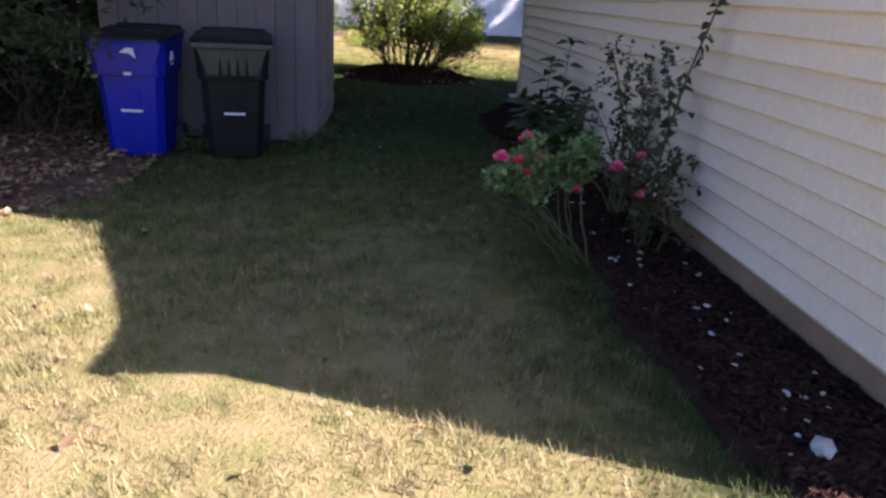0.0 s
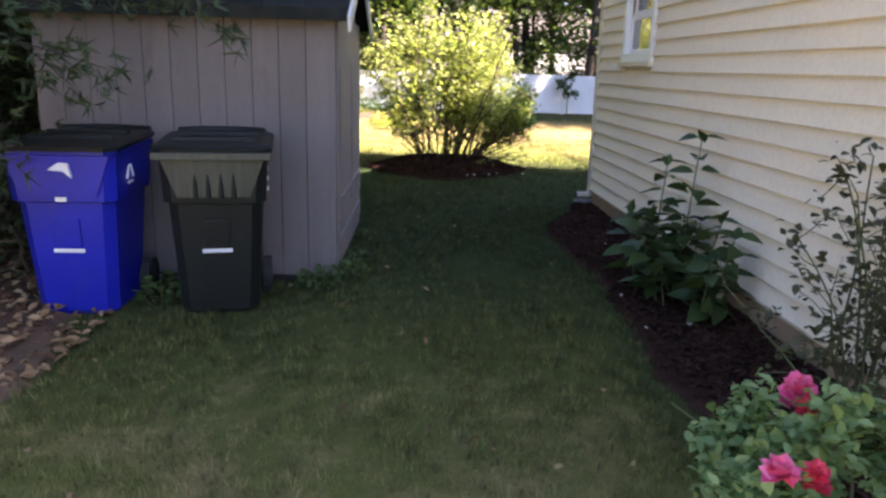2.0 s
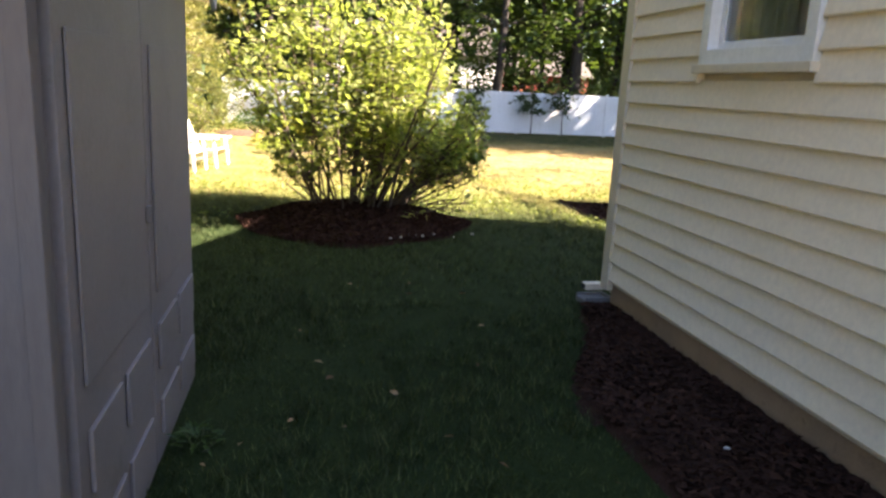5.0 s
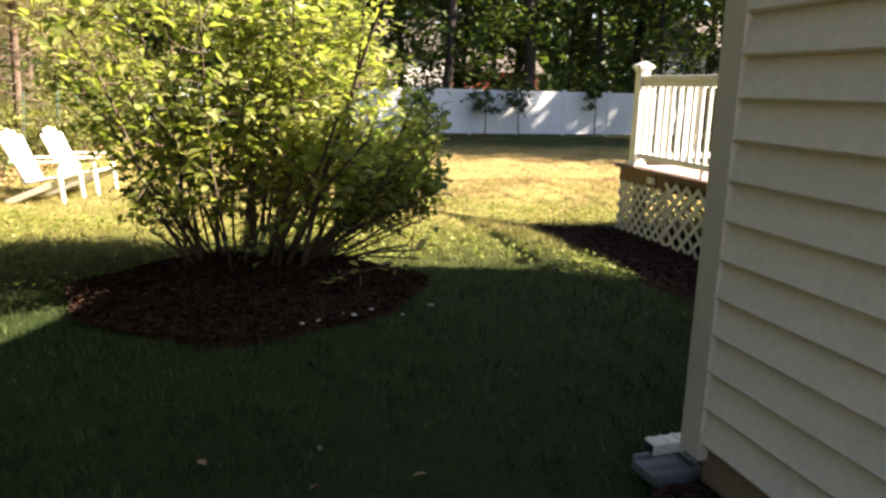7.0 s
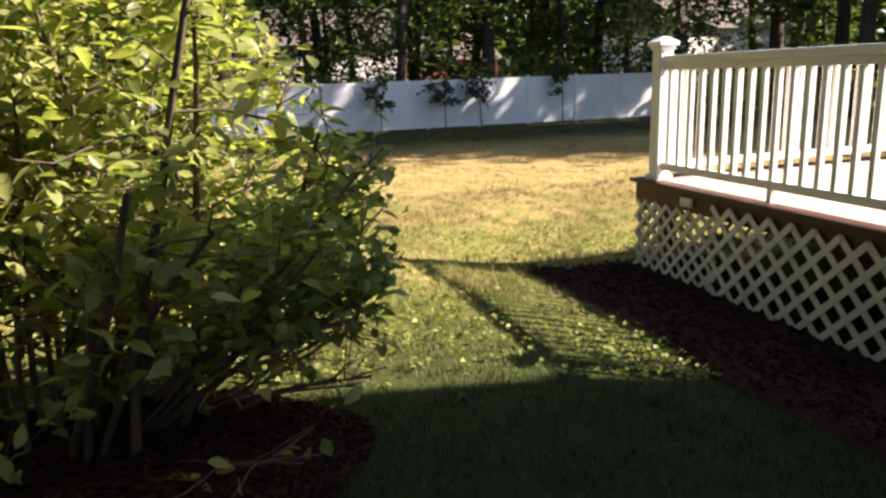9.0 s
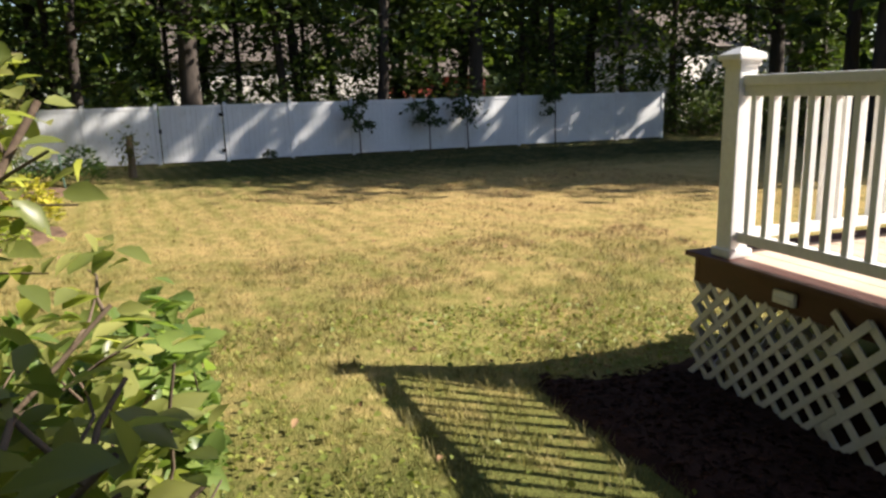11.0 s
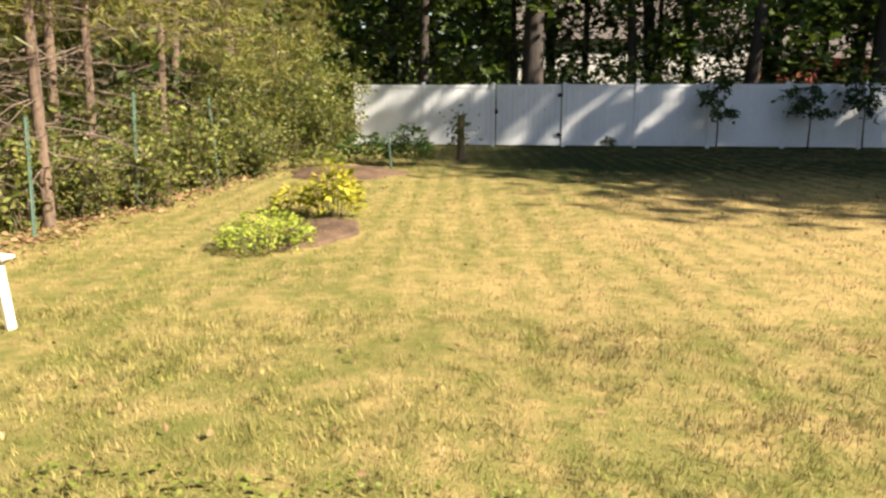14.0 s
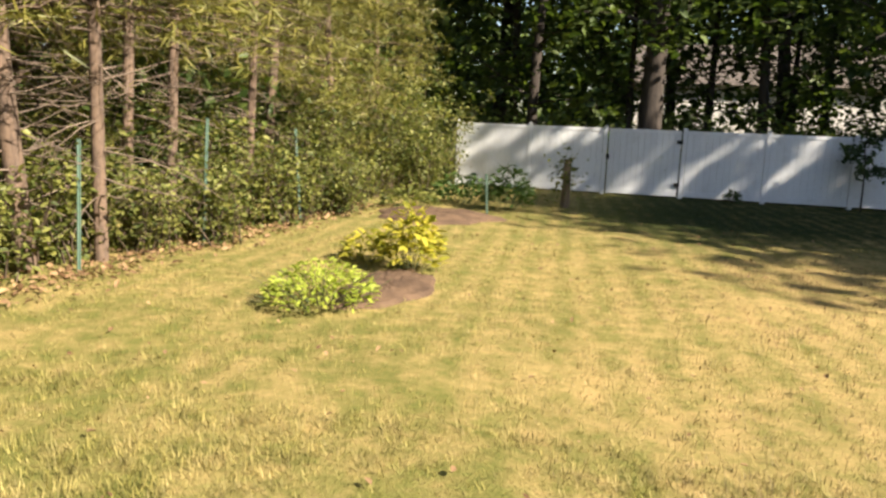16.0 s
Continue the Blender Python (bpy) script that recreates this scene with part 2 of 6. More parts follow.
M_CHAIR = surface("white_resin", (0.80, 0.76, 0.68), (0.74, 0.70, 0.62), 3, 0.45, 50, 0.05, (0.62, 0.56, 0.46))
M_BARK = surface("grey_brown_bark", (0.060, 0.048, 0.040), (0.038, 0.031, 0.027), 5, 0.95, 28, 1.0, (0.085, 0.072, 0.060), stretch=(3, 3, 0.5))
M_PINE = surface("pine_bark", (0.19, 0.130, 0.092), (0.11, 0.078, 0.060), 5, 0.95, 25, 1.0, (0.28, 0.22, 0.17), stretch=(3, 3, 0.6))
M_TWIG = surface("dead_twig", (0.22, 0.165, 0.125), (0.15, 0.115, 0.09), 4, 0.9, 50, 0.2)
M_STEM = surface("shrub_stem", (0.085, 0.06, 0.042), (0.13, 0.095, 0.065), 6, 0.9, 60, 0.4)
M_GSTEM = surface("green_stem", (0.08, 0.11, 0.035), (0.11, 0.10, 0.05), 6, 0.7, 60, 0.2)
M_LEAF_SHRUB = leafy("shrub_leaf", (0.13, 0.175, 0.048), (0.44, 0.45, 0.165), 1.6, 0.58, 0.36, 0.5)
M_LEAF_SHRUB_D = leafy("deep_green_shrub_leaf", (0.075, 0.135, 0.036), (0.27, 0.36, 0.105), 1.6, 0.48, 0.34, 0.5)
M_LEAF_WOOD = leafy("woodland_leaf", (0.032, 0.062, 0.015), (0.125, 0.170, 0.044), 0.5, 0.34)
M_LEAF_EDGE = leafy("hedge_leaf", (0.050, 0.078, 0.020), (0.27, 0.275, 0.080), 0.9, 0.35)
M_NEEDLE = leafy("pine_needle", (0.10, 0.12, 0.026), (0.26, 0.235, 0.060), 0.8, 0.2)
M_NEEDLE_DARK = leafy("spruce_needle", (0.020, 0.040, 0.016), (0.045, 0.070, 0.026), 0.8, 0.15)
M_LEAF_HYD = leafy("hydrangea_leaf", (0.024, 0.050, 0.015), (0.056, 0.094, 0.027), 2, 0.25)
M_LEAF_ROSE = leafy("rose_leaf", (0.11, 0.19, 0.065), (0.25, 0.34, 0.14), 3, 0.3)
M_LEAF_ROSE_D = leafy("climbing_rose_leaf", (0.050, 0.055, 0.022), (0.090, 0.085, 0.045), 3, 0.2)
M_LEAF_YEL = leafy("yellow_leaf", (0.24, 0.26, 0.035), (0.50, 0.44, 0.06), 3, 0.35)
M_LEAF_LIME = leafy("lime_leaf", (0.26, 0.34, 0.05), (0.44, 0.50, 0.09), 3, 0.35)
M_CLOVER = leafy("clover_leaf", (0.14, 0.180, 0.036), (0.25, 0.27, 0.068), 1.5, 0.35)
M_LEAF_WEED = leafy("weed_leaf", (0.035, 0.075, 0.016), (0.085, 0.14, 0.035), 3, 0.3)
M_PETAL = leafy("pink_petal", (0.72, 0.075, 0.26), (0.84, 0.24, 0.44), 3, 0.25, 0.6, 0.2)
M_PETAL_RED = leafy("red_petal", (0.66, 0.040, 0.11), (0.76, 0.12, 0.20), 3, 0.25, 0.6, 0.2)
M_PALE = surface("pale_house_paint", (0.72, 0.70, 0.66), (0.66, 0.64, 0.6), 1, 0.7, 20, 0.05)
M_REDPAINT = surface("red_house_paint", (0.30, 0.06, 0.04), (0.24, 0.05, 0.035), 1, 0.7, 20, 0.05)
M_TAN = surface("tan_post_wood", (0.24, 0.18, 0.115), (0.17, 0.125, 0.08), 4, 0.85, 50, 0.4, stretch=(3, 3, 0.5))
M_GREENMETAL = surface("green_metal", (0.10, 0.17, 0.13), (0.13, 0.2, 0.16), 5, 0.6, 60, 0.1)


# ---------- mesh helpers ----------
def smooth(t):
    t = max(0.0, min(1.0, t))
    return t * t * (3 - 2 * t)


def gz(x, y):
    """Height of the ground: level by the house, falling gently to the fence, with dips by the deck, the chairs and the shed."""
    x, y = np.asarray(x, float), np.asarray(y, float)
    d = np.maximum(y - 14.0, 0.0)
    fall = -0.0215 * np.maximum(d - 1.0, 0) * np.minimum(1, d / 2.5) * (y < 60) - 0.97 * (y >= 60)
    ease = lambda t: np.clip(t, 0, 1) ** 2 * (3 - 2 * np.clip(t, 0, 1))
    by_deck = 0.19 * ease((x - 2.5) / 1.6) * ease((y - 10.6) / 2.0) * ease((19.5 - y) / 3.0)
    by_chairs = 0.07 * np.exp(-(((x + 2.3) / 1.5) ** 2 + ((y - 19.0) / 2.0) ** 2))
    by_shed = 0.10 * ease((-0.35 - x) / 0.8) * ease((y - 3.5) / 2.5) * ease((13.0 - y) / 2.5)
    return fall - by_deck - by_chairs - by_shed


def link_mesh(name, mesh, material, parent=None, label=""):
    mesh.materials.append(material)
    ob = new(name, mesh)
    if parent:
        ob.parent = parent
    if label:
        ob["label"] = label
    return ob


def part(name, bm, material, parent=None, label="", soft=False):
    """Links a bmesh as one mesh object under a thing or a part."""
    mesh = bpy.data.meshes.new(name)
    if soft:
        for f in bm.faces:
            f.smooth = True
    bm.to_mesh(mesh)
    bm.free()
    return link_mesh(name, mesh, material, parent, label)


def arrays(name, verts, faces, material, parent=None, label="", soft=False):
    """A mesh from numpy arrays: vertices (n, 3) and faces (m, 3) or (m, 4)."""
    mesh = bpy.data.meshes.new(name)
    v, f = np.asarray(verts, np.float32), np.asarray(faces, np.int32)
    mesh.vertices.add(len(v))
    mesh.vertices.foreach_set("co", v.ravel())
    mesh.loops.add(f.size)
    mesh.loops.foreach_set("vertex_index", f.ravel())
    mesh.polygons.add(len(f))
    mesh.polygons.foreach_set("loop_start", np.arange(0, f.size, f.shape[1], dtype=np.int32))
    if soft:
        mesh.polygons.foreach_set("use_smooth", np.ones(len(f), bool))
    mesh.update(calc_edges=True)
    return link_mesh(name, mesh, material, parent, label)


def empty(name, x, y, z, turn=0.0):
    ob = new(name)
    ob.empty_display_size = 0.1
    ob.matrix_basis = pose(x, y, z, 0, 0, turn)
    return ob


def box(bm, x0, x1, y0, y1, z0, z1, bevel=0.0, m=None):
    r = bmesh.ops.create_cube(bm, size=1.0)
    mat = Matrix.Translation(((x0 + x1) / 2, (y0 + y1) / 2, (z0 + z1) / 2)) @ Matrix.Diagonal((x1 - x0, y1 - y0, z1 - z0, 1))
    bmesh.ops.transform(bm, matrix=(m @ mat if m else mat), verts=r["verts"])
    if bevel:
        edges = list({e for v in r["verts"] for e in v.link_edges})
        bmesh.ops.bevel(bm, geom=edges, offset=bevel, segments=2, affect="EDGES", profile=0.6)
    return bm


def one_box(*a, **k):
    return box(bmesh.new(), *a, **k)


def tubes(paths, sides=7):
    """Tapered tubes along paths [(points, radii)]: verts and quad faces."""
    vs, fs, off = [], [], 0
    ang = np.linspace(0, 2 * math.pi, sides, endpoint=False)
    for pts, rad in paths:
        p, r = np.asarray(pts, float), np.asarray(rad, float)
        d = np.gradient(p, axis=0)
        d /= np.linalg.norm(d, axis=1)[:, None] + 1e-9
        ref = np.where(np.abs(d[:, 2:3]) > 0.9, [[1.0, 0, 0]], [[0, 0, 1.0]])
        u = np.cross(d, ref)
        u /= np.linalg.norm(u, axis=1)[:, None] + 1e-9
        w = np.cross(d, u)
        ring = p[:, None] + r[:, None, None] * (u[:, None] * np.cos(ang)[None, :, None] + w[:, None] * np.sin(ang)[None, :, None])
        n = len(p)
        vs.append(ring.reshape(-1, 3))
        i, j = np.meshgrid(np.arange(n - 1), np.arange(sides), indexing="ij")
        a, b = off + i * sides + j, off + i * sides + (j + 1) % sides
        fs.append(np.stack([a, b, b + sides, a + sides], -1).reshape(-1, 4))
        off += n * sides
    return np.concatenate(vs), np.concatenate(fs)


def joined(*meshes):
    """Several (verts, quads) as one."""
    vs, fs, off = [], [], 0
    for v, f in meshes:
        vs.append(v), fs.append(f + off)
        off += len(v)
    return np.concatenate(vs), np.concatenate(fs)


def limb(rng, start, way, length, r0, r1, n=6, wander=0.12, lift=0.0):
    p, d = np.array(start, float), np.array(way, float)
    d /= np.linalg.norm(d)
    pts = [p.copy()]
    for _ in range(n - 1):
        d = d + rng.normal(0, wander, 3) + np.array([0, 0, lift])
        d /= np.linalg.norm(d)
        p = p + d * length / (n - 1)
        pts.append(p.copy())
    return np.array(pts), np.linspace(r0, r1, n)


def leaves(rng, centres, size, ways=None, flat=0.5, wide=0.5, vary=0.35):
    """Folded pointed leaves, one at each centre: 6 vertices and 2 quads each."""
    c = np.asarray(centres, float)
    n = len(c)
    d = rng.normal(0, 1, (n, 3)) if ways is None else np.asarray(ways, float) + rng.normal(0, 0.35, (n, 3))
    d[:, 2] *= flat
    d /= np.linalg.norm(d, axis=1)[:, None] + 1e-9
    up = rng.normal(0, 0.45, (n, 3)) + np.array([0, 0, 1.0])
    s = np.cross(d, up)
    s /= np.linalg.norm(s, axis=1)[:, None] + 1e-9
    k = np.cross(s, d)
    L = (size * (1 + rng.uniform(-vary, vary, n)))[:, None]
    W = L * wide
    base, tip = c - d * L * 0.5, c + d * L * 0.5 - k * L * 0.12
    l1, r1 = c - d * L * 0.12 + s * W * 0.5 + k * L * 0.10, c - d * L * 0.12 - s * W * 0.5 + k * L * 0.10
    l2, r2 = c + d * L * 0.2 + s * W * 0.36 + k * L * 0.04, c + d * L * 0.2 - s * W * 0.36 + k * L * 0.04
    v = np.stack([base, l1, l2, tip, r2, r1], 1).reshape(-1, 3)
    o = np.arange(n)[:, None] * 6
    f = np.concatenate([o + np.array([[0, 3, 2, 1]]), o + np.array([[0, 5, 4, 3]])])
    return v, f


def fine_leaves(rng, centres, size, ways=None, flat=0.5, wide=0.5, vary=0.3, droop=0.2):
    """Rounded, creased and arching leaves for plants close by: 11 vertices, 12 triangles each."""
    c = np.asarray(centres, float)
    n = len(c)
    d = rng.normal(0, 1, (n, 3)) if ways is None else np.asarray(ways, float) + rng.normal(0, 0.35, (n, 3))
    d[:, 2] *= flat
    d /= np.linalg.norm(d, axis=1)[:, None] + 1e-9
    up = rng.normal(0, 0.4, (n, 3)) + np.array([0, 0, 1.0])
    s = np.cross(d, up)
    s /= np.linalg.norm(s, axis=1)[:, None] + 1e-9
    k = np.cross(s, d)
    L = (size * (1 + rng.uniform(-vary, vary, n)))[:, None]
    bend = droop * rng.uniform(0.3, 1.6, (n, 1))
    mid = lambda t: c + d * L * (t - 0.5) - k * L * bend * t * t
    rows = ((0.2, 0.36), (0.47, 0.5), (0.75, 0.30))
    m = [mid(t) for t, w in rows]
    le = [mid(t) + s * L * wide * w + k * L * 0.10 * w * 2 for t, w in rows]
    ri = [mid(t) - s * L * wide * w + k * L * 0.10 * w * 2 for t, w in rows]
    v = np.stack([mid(0.0), *m, mid(1.0), *le, *ri], 1).reshape(-1, 3)
    o = np.arange(n)[:, None] * 11
    tris = [(0, 1, 5), (5, 1, 2), (5, 2, 6), (6, 2, 3), (6, 3, 7), (7, 3, 4), (0, 8, 1), (8, 2, 1), (8, 9, 2), (9, 3, 2), (9, 10, 3), (10, 4, 3)]
    return v, np.concatenate([o + np.array([t]) for t in tris])


def needles(rng, centres, ways, size, thick=0.10, per=5):
    """Sprays of needle blades round each centre."""
    c, d = np.repeat(centres, per, 0), np.repeat(ways, per, 0) + rng.normal(0, 0.55, (len(centres) * per, 3))
    d /= np.linalg.norm(d, axis=1)[:, None] + 1e-9
    s = np.cross(d, rng.normal(0, 1, d.shape))
    s /= np.linalg.norm(s, axis=1)[:, None] + 1e-9
    L = size * rng.uniform(0.6, 1.3, (len(c), 1))
    v = np.stack([c - s * L * thick, c + s * L * thick, c + d * L], 1).reshape(-1, 3)
    f = np.arange(len(c) * 3).reshape(-1, 3)
    return v, f


# ---------- ground ----------
def in_house_bed(x, y):
    return (x > 1.27 + 0.05 * np.sin(y * 1.9) + 0.03 * np.sin(y * 5.3) + 0.13 * np.maximum(0, 3.2 - y) + np.maximum(0, (y - 8.9) * 0.35)) & (x < 2.2) & (y > -0.5) & (y < 10.45)


def in_deck_bed(x, y):
    return (x > 3.74 + 0.05 * np.sin(y * 3.1) + np.maximum(0, 11.6 - y) * 0.3) & (y > 10.4) & (y < 16.15 + 0.08 * np.sin(x * 4)) & (x < 10)


def in_ring(x, y, cx, cy, rx, ry, wob=0.07, ph=0.0):
    a = np.arctan2((y - cy) / ry, (x - cx) / rx)
    r = np.hypot((x - cx) / rx, (y - cy) / ry)
    return r / (1 + wob * np.sin(3 * a + ph) + wob * 0.6 * np.sin(7 * a + 2 * ph))


ISLAND = (0.50, 13.30, 1.19, 0.92, 0.05, 0.4)
BED_BACK = (-0.12, 23.0, 0.42, 0.95, 0.1, 1.1)
DIRT_FAR = (-1.3, 28.9, 1.15, 1.1, 0.12, 0.3)
DIRT_LEFT = (-4.7, 6.5, 2.55, 2.9, 0.09, 2.0)


def ground_sheet():
    xs = np.concatenate([np.linspace(-700, -40, 12), np.linspace(-34, -6, 15), np.linspace(-5, 12, 120), np.linspace(13, 40, 20), np.linspace(50, 700, 12)])
    ys = np.concatenate([np.linspace(-700, -30, 12), np.linspace(-25, -2, 12), np.linspace(-1, 22, 160), np.linspace(22.5, 45, 46), np.linspace(48, 60, 6), np.linspace(70, 800, 12)])
    X, Y = np.meshgrid(xs, ys, indexing="ij")
    Z = gz(X, np.minimum(Y, 59.0))
    near = (X > -6) & (X < 14) & (Y > -2) & (Y < 45)
    Z = Z + near * (0.012 * np.sin(X * 2.3 + 1.1 * np.sin(Y * 1.7)) * np.sin(Y * 1.9) + 0.006 * np.sin(X * 6.1 + Y * 4.7) - 0.012)
    n, m = len(xs), len(ys)
    i, j = np.meshgrid(np.arange(n - 1), np.arange(m - 1), indexing="ij")
    a = i * m + j
    f = np.stack([a, a + m, a + m + 1, a + 1], -1).reshape(-1, 4)
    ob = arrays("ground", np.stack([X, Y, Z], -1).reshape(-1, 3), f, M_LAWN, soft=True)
    return tagged(ob, "mown lawn with green turf and dry tan patches", "lawn", kind="structure")


ground_sheet()


def ring_bed(name, spec, mat, rise, label):
    cx, cy, rx, ry, wob, ph = spec
    rings, seg = 14, 96
    v, f = [], []
    rng = np.random.default_rng(5)
    for k in range(rings + 1):
        t = k / rings
        for s in range(seg):
            a = 2 * math.pi * s / seg
            lim = 1 + wob * math.sin(3 * a + ph) + wob * 0.6 * math.sin(7 * a + 2 * ph)
            x, y = cx + rx * lim * t * math.cos(a), cy + ry * lim * t * math.sin(a)
            h = rise * smooth((1 - t) * 1.8) + 0.02 * (t < 0.97) - 0.05 * (t >= 0.97)
            v.append((x, y, float(gz(x, y)) + h + rng.normal(0, 0.006) * (t < 0.97)))
    for k in range(rings):
        for s in range(seg):
            a, b = k * seg + s, k * seg + (s + 1) % seg
            f.append((a, a + seg, b + seg, b))
    return tagged(arrays(name, v, f, mat, soft=True), label, "garden bed", kind="structure")


ring_bed("island_bed", ISLAND, M_MULCH, 0.16, "mounded dark brown mulch bed under the shrub")
ring_bed("small_bed", BED_BACK, M_DIRT, 0.04, "small bare brown soil bed in the lawn")
ring_bed("soil_patch", DIRT_FAR, M_DIRT, 0.10, "low mound of bare reddish soil by the woods")
ring_bed("leaf_litter_ground", DIRT_LEFT, M_DIRT, 0.03, "bare brown earth strewn with dead leaves")


def strip_bed(name, inside, x0, x1, y0, y1, rise, label):
    """A mulch strip: a fine grid of cells kept where the bed's outline holds."""
    step = 0.05
    xs, ys = np.arange(x0, x1 + step, step), np.arange(y0, y1 + step, step)
    X, Y = np.meshgrid(xs, ys, indexing="ij")
    rng = np.random.default_rng(9)
    keep = inside(X, Y)
    soft_edge = keep.astype(float)
    for _ in range(3):
        soft_edge = (soft_edge + np.roll(soft_edge, 1, 0) + np.roll(soft_edge, -1, 0) + np.roll(soft_edge, 1, 1) + np.roll(soft_edge, -1, 1)) / 5
    Z = gz(X, Y) - 0.03 + (0.05 + rise) * np.clip(soft_edge * 1.6 - 0.3, 0, 1) + rng.normal(0, 0.006, X.shape)
    m = len(ys)
    i, j = np.nonzero(keep[:-1, :-1] | keep[1:, 1:])
    a = i * m + j
    return tagged(arrays(name, np.stack([X, Y, Z], -1).reshape(-1, 3), np.stack([a, a + m, a + m + 1, a + 1], -1), M_MULCH, soft=True), label, "garden bed", kind="structure")


strip_bed("house_bed", in_house_bed, 1.0, 2.1, -0.5, 10.6, 0.02, "dark brown mulch bed along the house wall")
strip_bed("deck_bed", in_deck_bed, 3.3, 5.4, 10.6, 16.5, 0.02, "dark mulch bed along the deck lattice")

# ---------- house ----------
WX, WY0, WY1, EAVE = 2.0, 1.66, 10.5, 2.47
LAP = 0.131
WINDOWS = [(8.76, 9.50, 1.675, 2.38), (4.42, 5.30, 1.69, 2.38)]


def shell():
    """Sheathing behind the siding with real window openings, foundation, floor slab, roofs and the upper storey."""
    bm = bmesh.new()
    cuts = sorted((a, b, c, d) for a, b, c, d in WINDOWS)
    y = WY0
    for a, b, c, d in cuts:
        box(bm, WX + 0.03, WX + 0.18, y, a, 0.1, EAVE + 0.1)
        box(bm, WX + 0.03, WX + 0.18, a, b, 0.1, c)
        box(bm, WX + 0.03, WX + 0.18, a, b, d, EAVE + 0.1)
        y = b
    box(bm, WX + 0.03, WX + 0.18, y, WY1 - 0.03, 0.1, EAVE + 0.1)
    tagged(part("wall_west", bm, M_TRIM), "house wall sheathing with two window openings", "wall", kind="structure")
    tagged(part("wall_north", one_box(WX + 0.18, 16.0, WY1 - 0.18, WY1 - 0.03, 0.1, EAVE + 0.1), M_TRIM), "rear house wall", "wall", kind="structure")
    tagged(part("wall_south", one_box(WX + 0.18, 16.0, WY0, WY0 + 0.15, 0.1, EAVE + 0.1), M_SIDING), "front house wall", "wall", kind="structure")
    tagged(part("wall_east", one_box(15.85, 16.0, WY0 + 0.15, WY1 - 0.18, 0.1, EAVE + 0.1), M_SIDING), "far house wall", "wall", kind="structure")
    tagged(part("floor", one_box(WX + 0.18, 15.85, WY0 + 0.15, WY1 - 0.18, 0.2, 0.3), M_DARK), "house floor", "floor", kind="structure")
    tagged(part("ceiling", one_box(WX + 0.18, 15.85, WY0 + 0.15, WY1 - 0.18, 2.42, 2.5), M_PALE), "house ceiling", "ceiling", kind="structure")
    tagged(part("foundation", one_box(WX + 0.025, 15.9, WY0 + 0.02, WY1 - 0.06, -0.3, 0.16), M_FOUND), "stained brown concrete house foundation", "foundation", kind="structure")
    # main roof: ridge runs with the wall
    bm = bmesh.new()
    prof = [(1.96, EAVE), (9.0, 7.35), (16.4, EAVE), (16.4, EAVE + 0.18), (9.0, 7.55), (1.96, EAVE + 0.10)]
    ends = [[bm.verts.new((x, yy, z)) for x, z in prof] for yy in (WY0 - 0.15, WY1 + 0.25)]
    for k in range(6):
        bm.faces.new((ends[0][k], ends[0][(k + 1) % 6], ends[1][(k + 1) % 6], ends[1][k]))
    bm.faces.new(ends[0][::-1]), bm.faces.new(ends[1])
    tagged(part("roof", bm, M_HROOF), "pitched shingle house roof", "roof", kind="structure")
    for nm, yy in (("gable_wall_south", WY0), ("gable_wall_north", WY1 - 0.18)):
        bm = bmesh.new()
        tri = [(2.1, EAVE + 0.1), (15.9, EAVE + 0.1), (9.0, 7.25)]
        e = [[bm.verts.new((x, yy + o, z)) for x, z in tri] for o in (0, 0.15)]
        for k in range(3):
            bm.faces.new((e[0][k], e[0][(k + 1) % 3], e[1][(k + 1) % 3], e[1][k]))
        bm.faces.new(e[0][::-1]), bm.faces.new(e[1])
        tagged(part(nm, bm, M_SIDING), "house gable wall", "wall", kind="structure")
    bm = bmesh.new()
    prof = [(WY0 - 0.12, EAVE - 0.02), (3.25, 3.12), (3.25, 2.6), (WY0 + 0.16, 2.6)]
    ends = [[bm.verts.new((x, yy, z)) for yy, z in prof] for x in (WX - 0.02, 8.9)]
    for k in range(4):
        bm.faces.new((ends[0][k], ends[0][(k + 1) % 4], ends[1][(k + 1) % 4], ends[1][k]))
    bm.faces.new(ends[0][::-1]), bm.faces.new(ends[1])
    tagged(part("porch_roof", bm, M_HROOF), "low front roof of the house", "roof", kind="structure")
    # upper storey with a gable towards the yard
    bm = bmesh.new()
    prof = [(3.2, EAVE + 0.1), (9.3, EAVE + 0.1), (9.3, 5.2), (6.25, 7.3), (3.2, 5.2)]
    ends = [[bm.verts.new((x, yy, z)) for yy, z in prof] for x in (WX + 0.02, 8.9)]
    for k in range(5):
        bm.faces.new((ends[0][k], ends[0][(k + 1) % 5], ends[1][(k + 1) % 5], ends[1][k]))
    bm.faces.new(ends[0][::-1]), bm.faces.new(ends[1])
    for y0, z0 in ((3.0, 5.06), (9.5, 5.06)):
        bm2 = bmesh.new()
        lo, hi = [Vector((x, y0, z0)) for x in (WX - 0.02, 8.9)], [Vector((x, 6.25, 7.31)) for x in (WX - 0.02, 8.9)]
        v = [bm2.verts.new(p) for p in (lo[0], lo[1], hi[1], hi[0])]
        u = [bm2.verts.new(p.co + Vector((0, 0, 0.14))) for p in v]
        bm2.faces.new(v), bm2.faces.new(u[::-1])
        for k in range(4):
            bm2.faces.new((v[k], u[k], u[(k + 1) % 4], v[(k + 1) % 4]))
        bmesh.ops.recalc_face_normals(bm2, faces=bm2.faces[:])
        tagged(part("upper_roof", bm2, M_HROOF), "shingle slope of the upper house roof", "roof", kind="structure")
    tagged(part("upper_storey", bm, M_SIDING), "upper storey of the house under its gable", "wall", kind="structure")


shell()


